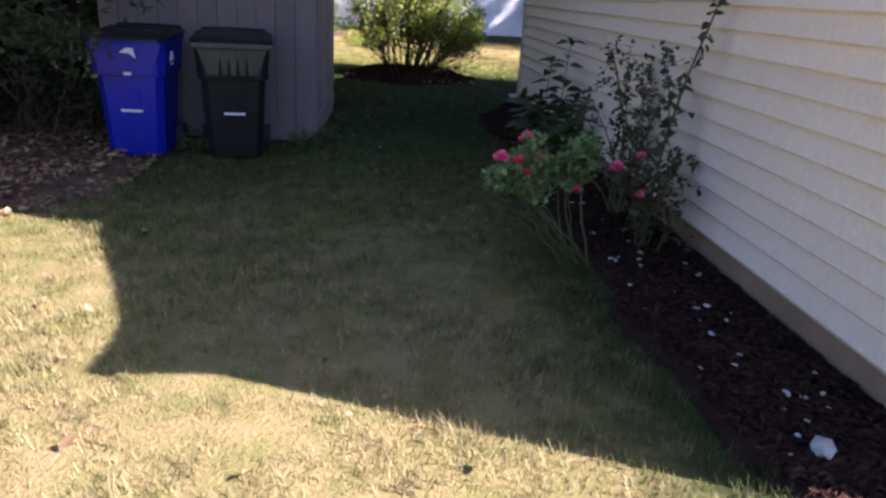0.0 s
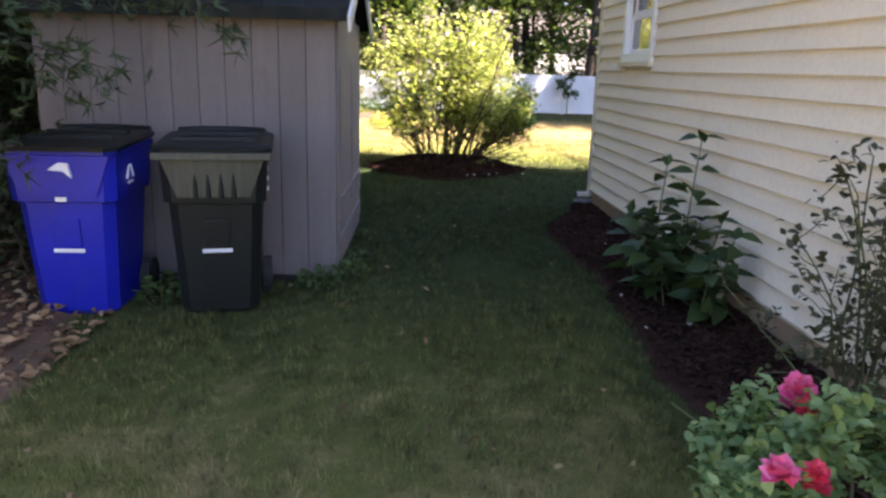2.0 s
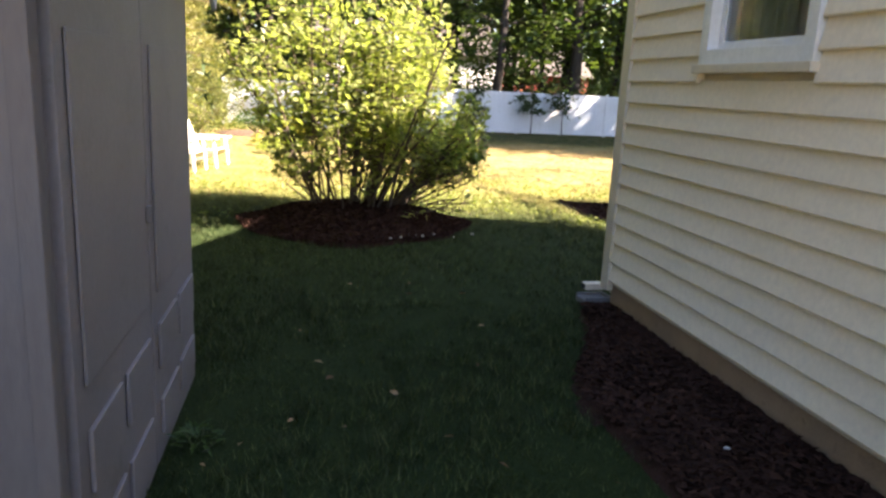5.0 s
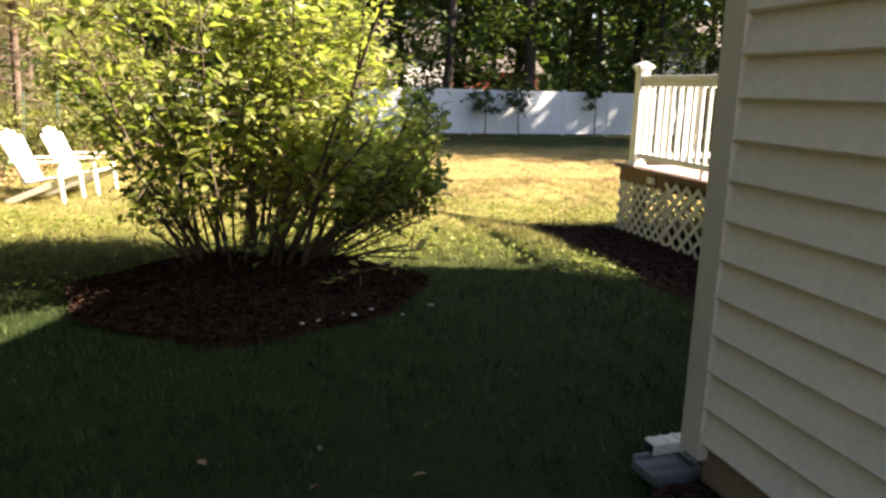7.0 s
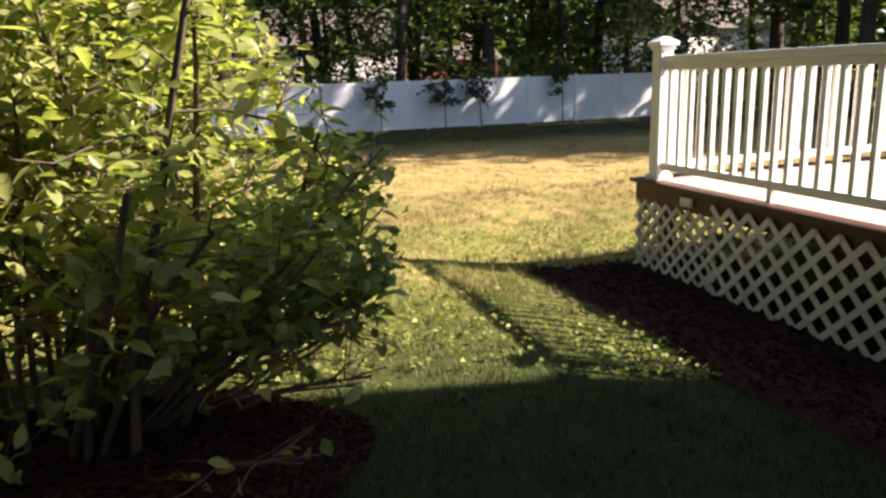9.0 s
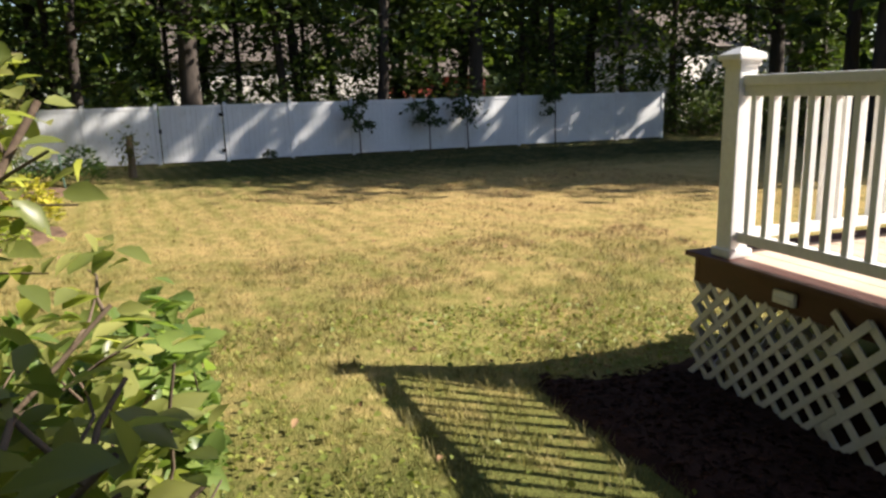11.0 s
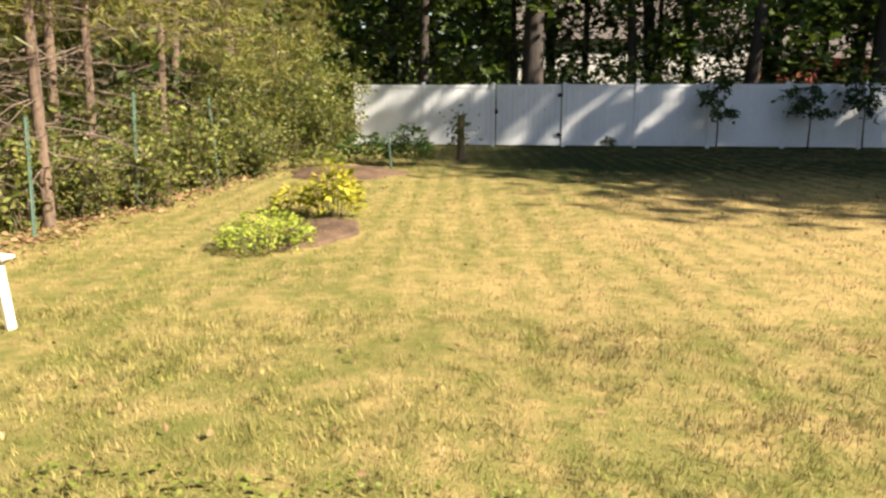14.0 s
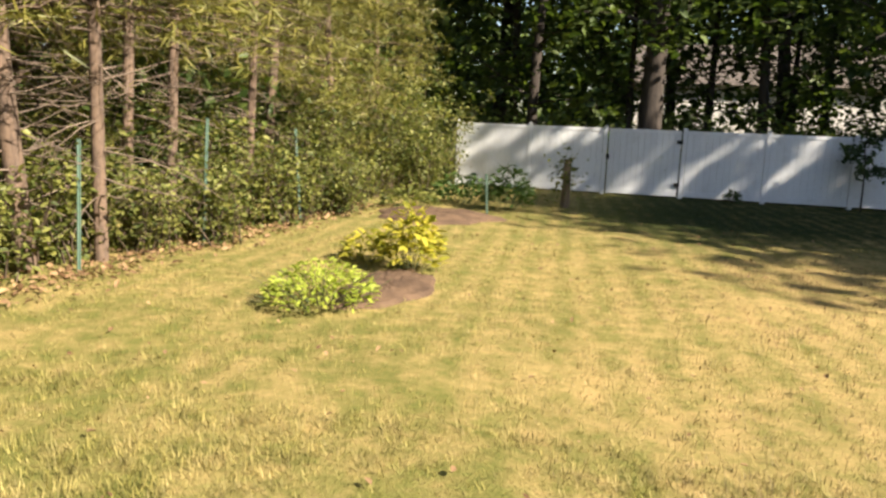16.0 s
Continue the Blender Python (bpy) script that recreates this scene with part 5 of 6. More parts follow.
def sapling(x, y, h, seed, width):
    """A thin stem that carries a ragged dark crown near the fence's top."""
    rng = np.random.default_rng(seed)
    s = tagged(empty("sapling", x, y, float(gz(x, y))), "slender young tree with drooping dark leaves before the fence", "tree", "saplings by the fence")
    p, r = limb(rng, (0, 0, -0.1), (0, 0, 1), h, 0.026, 0.010, 9, 0.03)
    paths, tips = [(p, r)], []
    for k in range(18):
        i = rng.integers(5, 9)
        q, r2 = limb(rng, p[i], (rng.normal(), rng.normal(), 0.25), rng.uniform(0.4, 1.0) * width, 0.010, 0.003, 6, 0.15, -0.10)
        paths.append((q, r2))
        tips.append(q[2:])
    v, f = tubes(paths, 6)
    arrays("trunk", v, f, M_BARK, s, soft=True)
    t = np.concatenate(tips)
    c = t[rng.integers(0, len(t), 420)] + rng.normal(0, 0.07, (420, 3))
    v, f = leaves(rng, c, 0.15, None, 0.7, 0.5)
    arrays("crown", v, f, M_LEAF_HYD, s)


for k, (sx, h, wd) in enumerate([(7.35, 1.75, 0.7), (9.75, 1.7, 0.75), (11.15, 1.75, 0.75), (14.5, 2.1, 0.45)]):
    sapling(sx, 36.1, h, 70 + k, wd)


# ---------- trees ----------
def broadleaf(seed, h, r0, crown_base, crown_r, n_leaves, leaf, mat, label, name="tree", fill=0.10):
    rng = np.random.default_rng(seed)
    s = tagged(empty(name, 0, 0, 0), label, "tree", "woodland trees")
    p, r = limb(rng, (0, 0, -0.4), (rng.normal(0, 0.03), rng.normal(0, 0.03), 1), h, r0, r0 * 0.18, 12, 0.025)
    r = r + np.concatenate([[r0 * 0.35, r0 * 0.08], np.zeros(10)])
    paths, tips = [(p, r)], []
    for k in range(26):
        z = crown_base + (h * 0.95 - crown_base) * (k / 26) ** 0.9
        i = min(10, int((z + 0.4) / h * 11))
        a = k * 2.4 + rng.normal(0, 0.3)
        reach = crown_r * (0.55 + 0.45 * math.sin(math.pi * min(1, (k + 3) / 28))) * rng.uniform(0.7, 1.15)
        q, r2 = limb(rng, p[i] + (p[i + 1] - p[i]) * rng.random(), (math.cos(a), math.sin(a), rng.uniform(0.05, 0.6)), reach, r0 * 0.22, 0.012, 7, 0.14)
        paths.append((q, r2))
        tips.append(q[2:])
        for _ in range(4):
            j = rng.integers(2, 7)
            w, r3 = limb(rng, q[j], rng.normal(0, 1, 3) * (1, 1, 0.5), reach * 0.4, 0.02, 0.006, 5, 0.2)
            paths.append((w, r3))
            tips.append(w[1:])
    v, f = joined(tubes(paths[:1], 10), tubes(paths[1:], 3))
    arrays("trunk", v, f, M_BARK, s, soft=True)
    t = np.concatenate(tips)
    c = t[rng.integers(0, len(t), n_leaves)] + rng.normal(0, crown_r * fill, (n_leaves, 3))
    v, f = leaves(rng, c, leaf, None, 0.45, 0.6, 0.4)
    arrays("crown", v, f, mat, s)
    return s


def pine(seed, h, r0, dead_to, green_from, reach, n_spray, mat, label, bark, name="pine_tree", needle=0.22, fat=0.045, whorl=4):
    """A straight conifer: bare trunk with dead side twigs below, needled boughs above."""
    rng = np.random.default_rng(seed)
    s = tagged(empty(name, 0, 0, 0), label, "tree", "conifers")
    p, r = limb(rng, (0, 0, -0.3), (rng.normal(0, 0.04), rng.normal(0, 0.04), 1), h, r0, 0.02, 12, 0.015)
    at = lambda z: p[min(10, int((z + 0.3) / h * 11))] + (p[min(10, int((z + 0.3) / h * 11)) + 1] - p[min(10, int((z + 0.3) / h * 11))]) * ((z + 0.3) / h * 11 % 1)
    paths, twigs = [(p, r)], []
    z = 0.7
    while z < dead_to:
        for _ in range(3):
            a = rng.uniform(0, 2 * math.pi)
            q, r2 = limb(rng, at(z), (math.cos(a), math.sin(a), rng.uniform(-0.25, 0.25)), rng.uniform(0.5, 1.5), 0.012, 0.003, 6, 0.12, -0.02)
            twigs.append((q, r2))
            for _ in range(3):
                j = rng.integers(2, 6)
                twigs.append(limb(rng, q[j], rng.normal(0, 1, 3) * (1, 1, 0.5), 0.35, 0.005, 0.002, 4, 0.15))
        z += rng.uniform(0.14, 0.30)
    cs, ws = [], []
    z = green_from
    while z < h - 0.3:
        k = 1 - (z - green_from) / (h - green_from)
        for _ in range(whorl):
            a = rng.uniform(0, 2 * math.pi)
            L = reach * (0.25 + 0.75 * k) * rng.uniform(0.7, 1.1)
            q, r2 = limb(rng, at(z), (math.cos(a), math.sin(a), 0.12), L, 0.022, 0.004, 8, 0.05, -0.035)
            paths.append((q, r2))
            for j in range(2, 8):
                cs.append(q[j]), ws.append(q[j] - q[j - 1])
                for _ in range(2 * (j % 2)):
                    w, r3 = limb(rng, q[j], np.append(rng.normal(0, 1, 2), -0.15), L * 0.28, 0.006, 0.002, 4, 0.12, -0.04)
                    paths.append((w, r3))
                    for u in range(1, 4):
                        cs.append(w[u]), ws.append(w[u] - w[u - 1])
        z += rng.uniform(0.35, 0.55)
    v, f = joined(tubes(paths[:1], 9), tubes(paths[1:], 3))
    arrays("trunk", v, f, bark, s, soft=True)
    if twigs:
        v, f = tubes(twigs, 3)
        arrays("deadwood", v, f, M_TWIG, s, "bare dead side twigs")
    cs, ws = np.array(cs), np.array(ws)
    ws /= np.linalg.norm(ws, axis=1)[:, None] + 1e-9
    pick = rng.integers(0, len(cs), n_spray)
    v, f = needles(rng, cs[pick] + rng.normal(0, 0.09, (n_spray, 3)), ws[pick] * 0.6, needle, fat, 6)
    arrays("crown", v, f, mat, s)
    return s


def bush(seed, radius, height, n, leaf, mat, label, group):
    rng = np.random.default_rng(seed)
    s = tagged(empty("bush", 0, 0, 0), label, "bush", group)
    paths, tips = [], []
    for k in range(22):
        a = rng.uniform(0, 2 * math.pi)
        d = (radius * math.cos(a) * rng.uniform(0.1, 1), radius * math.sin(a) * rng.uniform(0.1, 1), height)
        q, r = limb(rng, (rng.normal(0, radius * 0.3), rng.normal(0, radius * 0.3), -0.1), d, height * rng.uniform(0.55, 1.05), 0.014, 0.004, 7, 0.14)
        paths.append((q, r))
        tips.append(q[1:])
        for j in range(2, 7):
            w, r2 = limb(rng, q[j], rng.normal(0, 1, 3) * (1, 1, 0.5), radius * 0.35, 0.006, 0.002, 4, 0.2)
            paths.append((w, r2))
            tips.append(w)
    v, f = tubes(paths, 3)
    arrays("stem", v, f, M_STEM, s, soft=True)
    t = np.concatenate(tips)
    c = t[rng.integers(0, len(t), n)] + rng.normal(0, radius * 0.11, (n, 3))
    c[:, 2] = np.maximum(c[:, 2], 0.04)
    v, f = leaves(rng, c, leaf, None, 0.5, 0.55, 0.4)
    arrays("foliage", v, f, mat, s)
    return s


def spread_copies(proto, places, rng, lo=0.85, hi=1.15):
    """Puts the first built thing at the first place and copies at the rest."""
    for k, (x, y) in enumerate(places):
        m = pose(x, y, float(gz(x, min(y, 59))), 0, 0, rng.uniform(0, 360))
        if k == 0:
            proto.matrix_basis = m
        else:
            sc = rng.uniform(lo, hi)
            copy_thing(proto, m @ Matrix.Diagonal((sc, sc, sc, 1)))


trng = np.random.default_rng(77)
# big oaks and maples behind the fence, dark against the sky
protos = [broadleaf(101 + k, h, r, cb, cr, 3300, 0.30, M_LEAF_WOOD, "tall dark woodland tree behind the white fence")
          for k, (h, r, cb, cr) in enumerate([(17, 0.38, 3.6, 4.2), (15, 0.20, 2.6, 3.4), (18, 0.26, 4.2, 4.0), (13, 0.15, 1.8, 3.0)])]
spread_copies(protos[0], [(2.35, 38.6), (13.2, 40.3), (26.5, 38.5), (-8.5, 41.0), (19.0, 47.0), (33.0, 44.0)], trng)
spread_copies(protos[1], [(-1.2, 39.6), (5.6, 40.8), (8.9, 39.4), (10.8, 43.5), (16.0, 42.5), (17.6, 41.8), (22.6, 40.2), (28.5, 42.0), (0.4, 45.0), (-5.2, 39.4), (12.0, 48.0)], trng)
spread_copies(protos[2], [(6.8, 44.0), (-3.4, 44.0), (14.6, 46.0), (21.0, 44.5), (3.0, 47.0), (9.5, 50.0)], trng)
spread_copies(protos[3], [(4.2, 42.8), (11.8, 40.8), (19.6, 39.6), (7.6, 47.0), (24.2, 42.6), (-2.2, 41.8), (1.6, 42.4), (31.0, 40.0), (-6.0, 43.5)], trng)
under = [bush(121 + k, r, h, 900, 0.20, M_LEAF_WOOD, "dark leafy undergrowth behind the fence", "woodland undergrowth") for k, (r, h) in enumerate([(1.5, 2.6), (1.8, 3.4)])]
spread_copies(under[0], [(x, 38.6 + 1.6 * (k % 3)) for k, x in enumerate(np.arange(-6, 31, 3.1))] + [(x, 47 + 2 * (k % 2)) for k, x in enumerate(np.arange(-8, 32, 4.4))], trng)
spread_copies(under[1], [(x, 42.5 + 1.8 * (k % 2)) for k, x in enumerate(np.arange(-7, 33, 3.4))] + [(x, 52 + 2 * (k % 2)) for k, x in enumerate(np.arange(-9, 36, 4.5))], trng)
# trees to the east that throw the long shade along the fence
east = [broadleaf(131 + k, h, 0.30, cb, cr, 6500, 0.42, M_LEAF_WOOD, "tall leafy tree out of view beside the back yard", fill=0.13) for k, (h, cb, cr) in enumerate([(19, 4.0, 5.0), (20, 5.0, 5.4)])]
spread_copies(east[0], [(24.0, 26.9), (28.5, 20.0), (34.0, 22.0)], trng, 0.95, 1.05)
spread_copies(east[1], [(27.0, 24.0), (33.0, 18.5), (36.0, 21.5), (22.5, 23.8)], trng, 0.95, 1.05)
# unseen copies west of the yard, added to block skylight on the house wall
for x, y, size, turn in ((-9.4, 11.0, 1.0, 30), (-10.2, 15.0, 0.95, 140), (-8.6, 18.6, 0.9, 220), (-12.0, 8.0, 1.0, 300)):
    copy_thing(east[0], pose(x, y, 0, 0, 0, turn) @ Matrix.Diagonal((size, size, size, 1)))
thin_tree = broadleaf(135, 18, 0.26, 4.2, 4.6, 1500, 0.45, M_LEAF_WOOD, "tall thin-leaved tree beside the back yard", fill=0.05)
spread_copies(thin_tree, [(23.2, 31.6), (28.0, 30.4), (33.0, 32.0), (21.6, 29.2)], trng, 0.95, 1.05)
ebush = bush(141, 1.2, 1.8, 900, 0.14, M_LEAF_WOOD, "dark leafy bush beyond the fence end", "bushes beyond the yard")
spread_copies(ebush, [(21.6, 36.9), (23.3, 35.2), (24.6, 38.0), (22.4, 33.0), (26.0, 35.5), (27.5, 32.5)], trng)

# the conifer belt along the west side
pines = [pine(151 + k, h, r, d, g, re, n, M_NEEDLE, "tall sunlit pine with bare trunk and dead lower twigs", M_PINE) for k, (h, r, d, g, re, n) in enumerate([(12, 0.105, 4.6, 3.3, 2.0, 3000), (13, 0.075, 4.2, 2.6, 1.8, 3000), (11, 0.10, 2.6, 1.0, 2.3, 4200)])]
spread_copies(pines[0], [(-3.55, 22.2), (-5.6, 24.0), (-5.4, 30.2), (-7.4, 27.0), (-6.8, 21.5), (-8.5, 32.0), (-5.2, 17.6)], trng, 0.9, 1.1)
spread_copies(pines[1], [(-3.35, 22.95), (-4.2, 24.4), (-5.2, 22.6), (-4.3, 27.6), (-4.6, 25.9), (-6.4, 25.4), (-5.4, 33.2), (-7.8, 23.6), (-5.9, 19.4), (-4.6, 20.0)], trng, 0.9, 1.1)
spread_copies(pines[2], [(-4.3, 31.4), (-4.9, 35.4), (-7.0, 34.5), (-9.5, 25.0), (-6.6, 29.0), (-6.6, 16.0), (-8.2, 20.0), (-8.0, 37.5), (-6.1, 22.9)], trng, 0.9, 1.1)
edge = [bush(161 + k, r, h, n, lf, M_LEAF_EDGE, "sunlit leafy bush along the woods edge", "woods edge bushes") for k, (r, h, n, lf) in enumerate([(0.65, 1.35, 1300, 0.085), (0.8, 1.9, 1800, 0.095), (1.0, 3.3, 2600, 0.11)])]
spread_copies(edge[0], [(-3.55, 20.6), (-3.45, 21.6), (-3.75, 22.6), (-3.3, 23.7), (-3.35, 25.3), (-3.2, 26.5), (-3.25, 27.7), (-3.2, 29.1), (-3.5, 30.4), (-3.7, 19.2), (-3.9, 17.6), (-3.0, 33.3), (-3.4, 35.3), (-3.05, 24.5), (-2.95, 28.4)], trng, 0.7, 1.2)
spread_copies(edge[1], [(-4.2, 21.0), (-4.3, 23.7), (-4.0, 26.2), (-3.8, 29.6), (-3.5, 31.9), (-3.3, 34.2), (-4.6, 19.3), (-5.1, 29.0), (-4.9, 16.6), (-4.6, 37.8), (-5.6, 32.0), (-2.7, 32.6)], trng, 0.75, 1.15)
spread_copies(edge[2], [(-4.4, 30.4), (-4.0, 33.0), (-3.6, 35.6), (-3.4, 32.2)], trng, 0.7, 1.0)
dark = bush(171, 1.5, 3.0, 900, 0.20, M_LEAF_WOOD, "dark undergrowth deep in the pine belt", "pine belt undergrowth")
spread_copies(dark, [(-6.0 - 1.6 * (k % 2), 17.5 + 1.5 * k) for k in range(15)] + [(-10.5 - (k % 2), 18 + 2.6 * k) for k in range(9)] + [(-5.3, 8.6), (-6.6, 10.8), (-7.0, 6.6), (-6.2, 13.0), (-8.4, 4.6)], trng)

# dark spruce over the shed and its neighbours
spr = pine(181, 9.5, 0.15, 0.0, 1.35, 2.35, 34000, M_NEEDLE_DARK, "dark drooping spruce beside the shed", M_BARK, "spruce_tree", 0.085, 0.11, 8)
spread_copies(spr, [(-4.4, 7.0), (-5.8, 9.2), (-5.1, 5.5), (-6.8, 7.0)], trng, 0.95, 1.1)
over = pine(183, 10.0, 0.16, 0.0, 2.0, 3.5, 34000, M_NEEDLE_DARK, "dark spruce with boughs over the shed roof", M_BARK, "spruce_tree", 0.09, 0.11, 8)
over.matrix_basis = pose(-2.95, 9.95, -0.1, 0, 0, 35)
# large spruces mostly out of view, added to darken the west wall's north end
for x, y, size, turn in ((-4.9, 11.4, 1.35, 40), (-5.3, 13.4, 1.5, 170), (-5.4, 15.8, 1.3, 250), (-7.6, 11.4, 1.5, 310), (-7.8, 14.8, 1.5, 95)):
    copy_thing(spr, pose(x, y, 0, 0, 0, turn) @ Matrix.Diagonal((size, size, size, 1)))
lbush = bush(191, 0.8, 1.0, 900, 0.07, M_NEEDLE_DARK, "dark leafy bush beside the shed", "bushes by the shed")
tall_bush = bush(192, 1.0, 2.4, 3400, 0.085, M_NEEDLE_DARK, "tall dark bush in the shade beside the shed", "bushes by the shed")
spread_copies(tall_bush, [(-4.1, 8.3), (-4.3, 9.9), (-5.3, 7.2), (-5.8, 6.0), (-5.0, 8.9)], trng)
spread_copies(lbush, [(-3.45, 7.6), (-3.9, 8.6), (-4.6, 6.0)], trng)


def far_woods():
    rng = np.random.default_rng(195)
    for nm, n, x0, x1, y0, y1 in (("far_woods", 26000, -45, 75, 74, 84), ("west_woods", 10000, -22, -15, 16, 70), ("east_woods", 12000, 44, 52, -10, 74)):
        c = np.stack([rng.uniform(x0, x1, n), rng.uniform(y0, y1, n), rng.random(n) ** 1.2 * 15 - 1], 1)
        c[:, 2] *= 0.8 + 0.2 * np.sin(c[:, 0] * 0.5 + c[:, 1] * 0.6)
        v, f = leaves(rng, c, 1.1, None, 0.7, 0.7, 0.4)
        tagged(arrays(nm, v, f, M_LEAF_WOOD), "dense dark mass of distant woods", "woods", kind="stuff")


far_woods()


# ---------- neighbouring houses, glimpsed through the woods ----------
def neighbour(x, y, w, d, h, mat, label, turn=0):
    z = -0.97
    n = tagged(empty("neighbour_house", x, y, z, turn), label, "house")
    part("wall", one_box(-w / 2, w / 2, -d / 2, d / 2, -0.2, h), mat, n)
    bm = bmesh.new()
    e = [[bm.verts.new(p) for p in ((xx, -d / 2 - 0.4, h), (xx, d / 2 + 0.4, h), (xx, 0, h + d * 0.32))] for xx in (-w / 2 - 0.3, w / 2 + 0.3)]
    for k in range(3):
        bm.faces.new((e[0][k], e[0][(k + 1) % 3], e[1][(k + 1) % 3], e[1][k]))
    bm.faces.new(e[0][::-1]), bm.faces.new(e[1])
    part("roof", bm, M_HROOF, n)
    k = -w / 2 + 1.4
    while k < w / 2 - 1:
        win = part("window", one_box(k - 0.5, k + 0.5, -d / 2 - 0.04, -d / 2, 1.0, 2.2, 0.01), M_WHITE, n)
        part("pane", one_box(k - 0.42, k + 0.42, -d / 2 - 0.05, -d / 2 - 0.041, 1.08, 2.12), M_DARK, win)
        k += 2.6


neighbour(8.0, 64.0, 13, 8, 4.6, M_PALE, "pale neighbouring house behind the woods")
neighbour(36.0, 56.0, 12, 8, 4.8, M_PALE, "white neighbouring house beyond the trees", 12)
neighbour(20.0, 70.0, 9, 7, 3.6, M_REDPAINT, "red neighbouring outbuilding behind the woods")


# ---------- loose ground cover ----------
def scatter_chips():
    rng = np.random.default_rng(201)
    n = 26000
    x, y = np.concatenate([rng.uniform(1.1, 2.0, n), rng.uniform(-0.9, 1.9, n), rng.uniform(3.5, 4.6, 7000)]), np.concatenate([rng.uniform(0, 10.4, n), rng.uniform(12.2, 14.5, n), rng.uniform(10.7, 16.3, 7000)])
    ring = in_ring(x, y, *ISLAND)
    ok = in_house_bed(x, y) | (ring < 0.99) | in_deck_bed(x, y)
    x, y, ring = x[ok], y[ok], ring[ok]
    t = np.clip((1 - ring) * 1.8, 0, 1)
    z = np.where(ring < 1, gz(x, y) + 0.16 * t * t * (3 - 2 * t) + 0.024, gz(x, y) + 0.044)
    c = np.stack([x, y, z + rng.uniform(0, 0.012, len(x))], 1)
    v, f = leaves(rng, c, 0.042, None, 0.25, 0.35, 0.5)
    tagged(arrays("mulch_chips", v, f, M_CHIP), "loose dark brown mulch chips on the beds", "mulch", kind="stuff")
    m = 9000
    a, r = rng.uniform(0, 2 * math.pi, m), np.sqrt(rng.random(m)) * 1.08
    x, y = DIRT_LEFT[0] + DIRT_LEFT[2] * r * np.cos(a), DIRT_LEFT[1] + DIRT_LEFT[3] * r * np.sin(a)
    c = np.stack([x, y, gz(x, y) + np.where(r < 0.97, 0.055, 0.012) + rng.uniform(0, 0.02, m)], 1)
    v, f = leaves(rng, c, 0.065, None, 0.25, 0.5, 0.5)
    k = 1600
    x, y = rng.normal(-2.95, 0.28, k) - 0.25 * rng.random(k), rng.uniform(19.5, 30.0, k)
    v2, f2 = leaves(rng, np.stack([x, y, gz(x, y) + 0.03], 1), 0.075, None, 0.25, 0.5, 0.5)
    v, f = joined((v, f), (v2, f2))
    k = 900
    x, y = rng.uniform(-2.6, 9.0, k), rng.uniform(14.5, 30.0, k)
    x[:120], y[:120] = rng.uniform(-2.0, 1.2, 120), rng.uniform(1.0, 11.0, 120)
    keep = (in_ring(x, y, *ISLAND) > 1.05) & ~((x > 3.6) & (y < 16.0))
    x, y = x[keep], y[keep]
    v2, f2 = leaves(rng, np.stack([x, y, gz(x, y) + 0.035], 1), 0.045, None, 0.3, 0.55, 0.5)
    v, f = joined((v, f), (v2, f2))
    tagged(arrays("leaf_litter", v, f, M_LITTER), "dead brown leaves on the bare earth", "leaf litter", kind="stuff")


scatter_chips()


def pebbles():
    rng = np.random.default_rng(211)
    bm = bmesh.new()
    bmesh.ops.create_icosphere(bm, subdivisions=1, radius=1.0)
    mesh = bpy.data.meshes.new("pebble")
    bm.to_mesh(mesh)
    bm.free()
    mesh.materials.append(M_STONE)
    spots = [(rng.uniform(1.35, 1.9), rng.uniform(1.9, 5.2)) for _ in range(46)] + [(rng.uniform(1.3, 1.9), rng.uniform(6.2, 9.5)) for _ in range(12)] + [(rng.uniform(0.4, 1.6), rng.uniform(12.35, 12.7)) for _ in range(10)] + [(1.59, 2.07)]
    for k, (x, y) in enumerate(spots):
        s = 0.05 if k == len(spots) - 1 else rng.uniform(0.007, 0.02)
        o = new("pebble", mesh)
        o.matrix_basis = pose(x, y, 0.045 + s * 0.3, 0, 0, rng.uniform(0, 360)) @ Matrix.Diagonal((s * 1.4, s, s * 0.6, 1))
        tagged(o, "small pale pebble lying on the dark mulch", "pebble", "pebbles on the mulch")


pebbles()


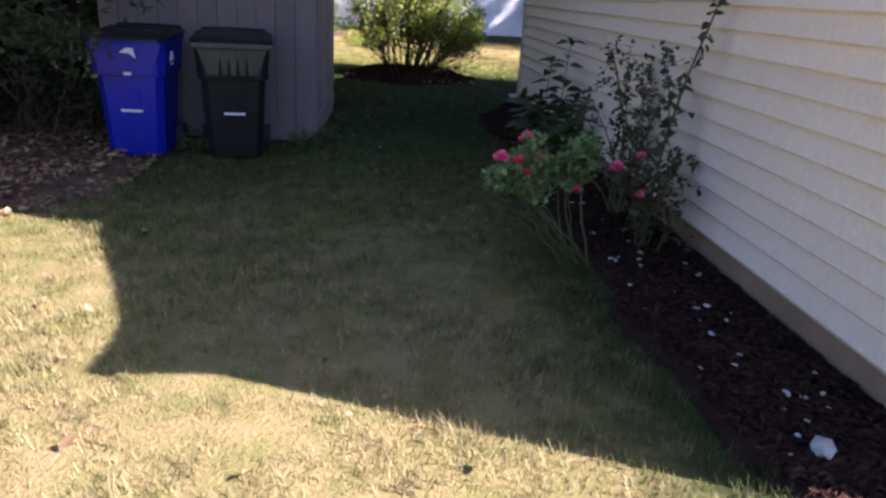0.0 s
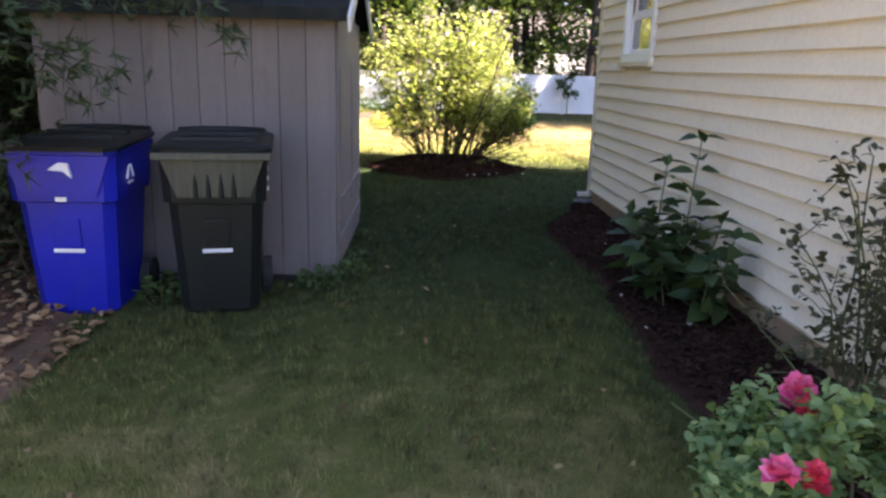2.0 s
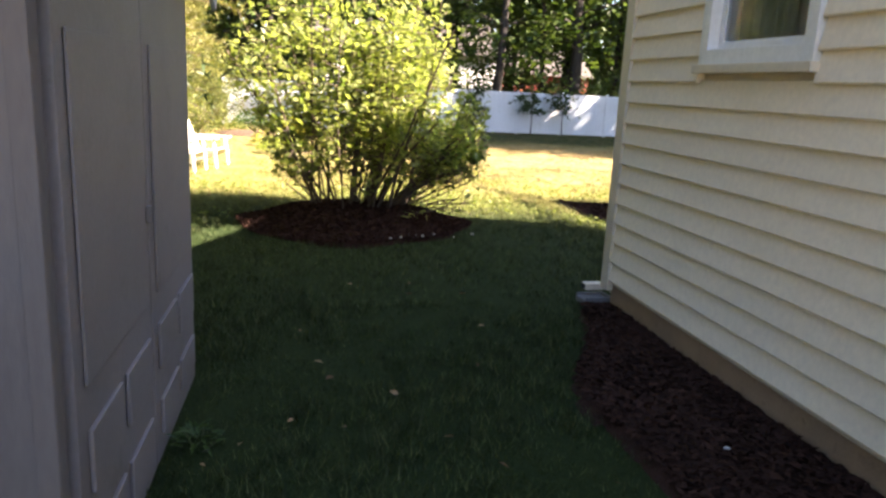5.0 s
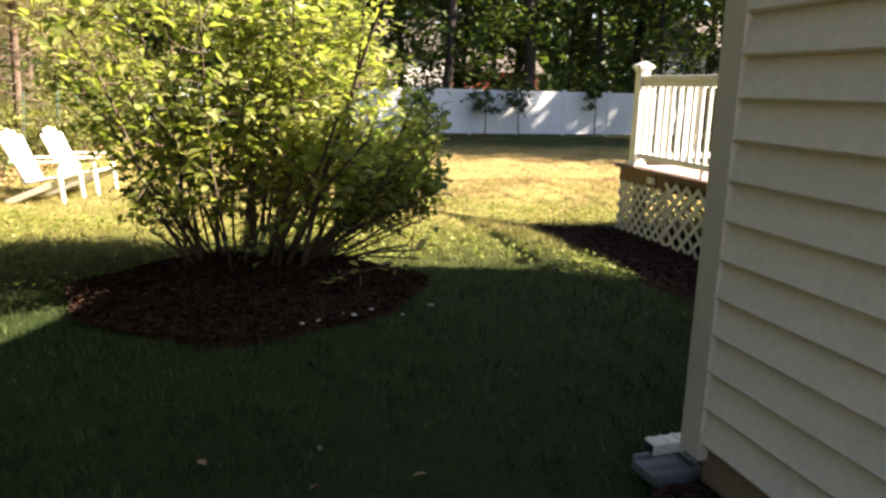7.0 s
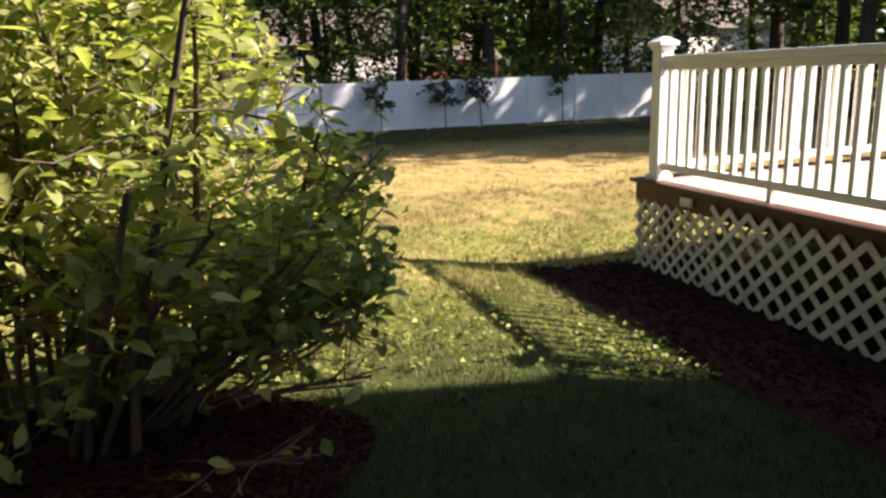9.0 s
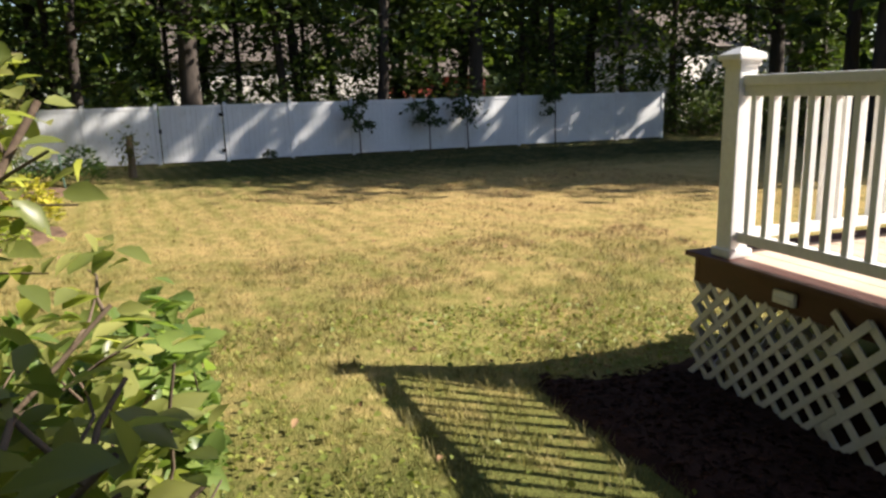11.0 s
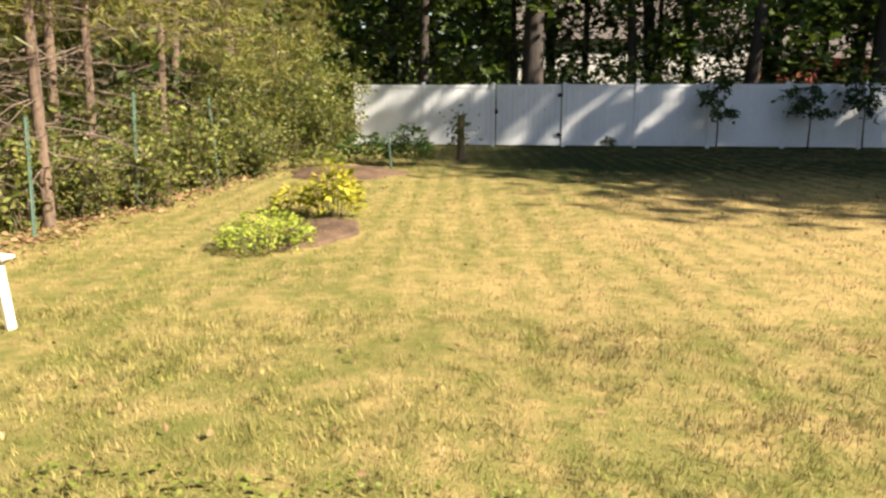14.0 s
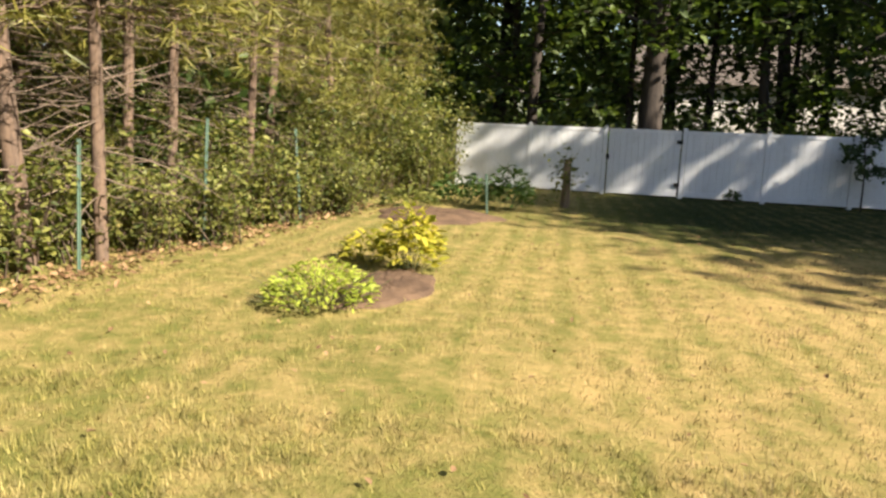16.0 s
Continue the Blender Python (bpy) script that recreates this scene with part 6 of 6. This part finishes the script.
def turf():
    """Grass blades over the lawn: short and fine by the path, coarser farther off."""
    rng = np.random.default_rng(221)
    P, S = [], []
    for x0, x1, y0, y1, per, size in ((-2.9, 2.0, 0.6, 10.6, 4200, 0.034), (-3.0, 6.0, 10.5, 15.0, 2800, 0.036), (-3.2, 7.0, 15.0, 20.0, 2600, 0.037), (-3.2, 11.0, 20.0, 27.0, 900, 0.036), (-3.2, 20.0, 27.0, 36.7, 190, 0.050), (-4.0, 1.0, -1.5, 0.6, 300, 0.05)):
        n = int((x1 - x0) * (y1 - y0) * per)
        p = np.stack([rng.uniform(x0, x1, n), rng.uniform(y0, y1, n)], 1)
        P.append(p), S.append(np.full(n, size))
    P, S = np.concatenate(P), np.concatenate(S)
    x, y = P[:, 0], P[:, 1]
    tuft = np.sin(x * 9.1 + 2 * np.sin(y * 5.3)) * np.sin(y * 8.3 + 2 * np.sin(x * 6.1))
    ok = ~in_house_bed(x - 0.05, y) & ~in_deck_bed(x, y) & (in_ring(x, y, *ISLAND) > 0.99) & (in_ring(x, y, *BED_BACK) > 1) & (in_ring(x, y, *DIRT_FAR) > 1)
    ok &= (in_ring(x, y, *DIRT_LEFT) > 0.84 + 0.24 * rng.random(len(x)) ** 1.5) & ~((x > SX0) & (x < SX1) & (y > SY0) & (y < SY1)) & ~((x > WX) & (y < WY1)) & ~((x > DX) & (y < DY) & (y > WY1)) & (rng.random(len(x)) < 0.68 + 0.32 * tuft)
    x, y, S, tuft = x[ok], y[ok], S[ok], tuft[ok]
    n = len(x)
    a = rng.uniform(0, 2 * math.pi, n)
    h = S * rng.uniform(0.45, 1.25, n) * (1 + 0.65 * tuft)
    lean = rng.uniform(0.2, 1.5, n) * h
    b = np.stack([x, y, gz(x, y) - 0.015], 1)
    side = np.stack([-np.sin(a), np.cos(a), np.zeros(n)], 1) * (S * 0.075)[:, None]
    tip = b + np.stack([np.cos(a) * lean, np.sin(a) * lean, h + 0.012], 1)
    v = np.stack([b - side, b + side, tip], 1).reshape(-1, 3)
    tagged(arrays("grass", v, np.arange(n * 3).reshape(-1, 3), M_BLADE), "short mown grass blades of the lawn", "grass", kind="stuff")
    # broad clover and weed leaves in the turf
    m = 20000
    x, y = rng.uniform(-2.5, 6.5, m), 13.6 + 4.1 * rng.random(m) ** 1.15
    keep = (np.sin(x * 1.7 + 1.3 * np.sin(y * 1.1)) + np.sin(y * 2.1 + x) + rng.normal(0, 0.7, m) > 0.1) & (in_ring(x, y, *ISLAND) > 1.02) & ~in_deck_bed(x, y) & ~((x > DX - 0.1) & (y < DY + 0.1))
    x, y = x[keep], y[keep]
    c = np.stack([x, y, gz(x, y) + rng.uniform(0.012, 0.055, len(x))], 1)
    v, f = leaves(rng, c, 0.032, None, 0.25, 0.8, 0.5)
    tagged(arrays("clover", v, f, M_CLOVER), "broad clover leaves among the grass", "clover", kind="stuff")


turf()
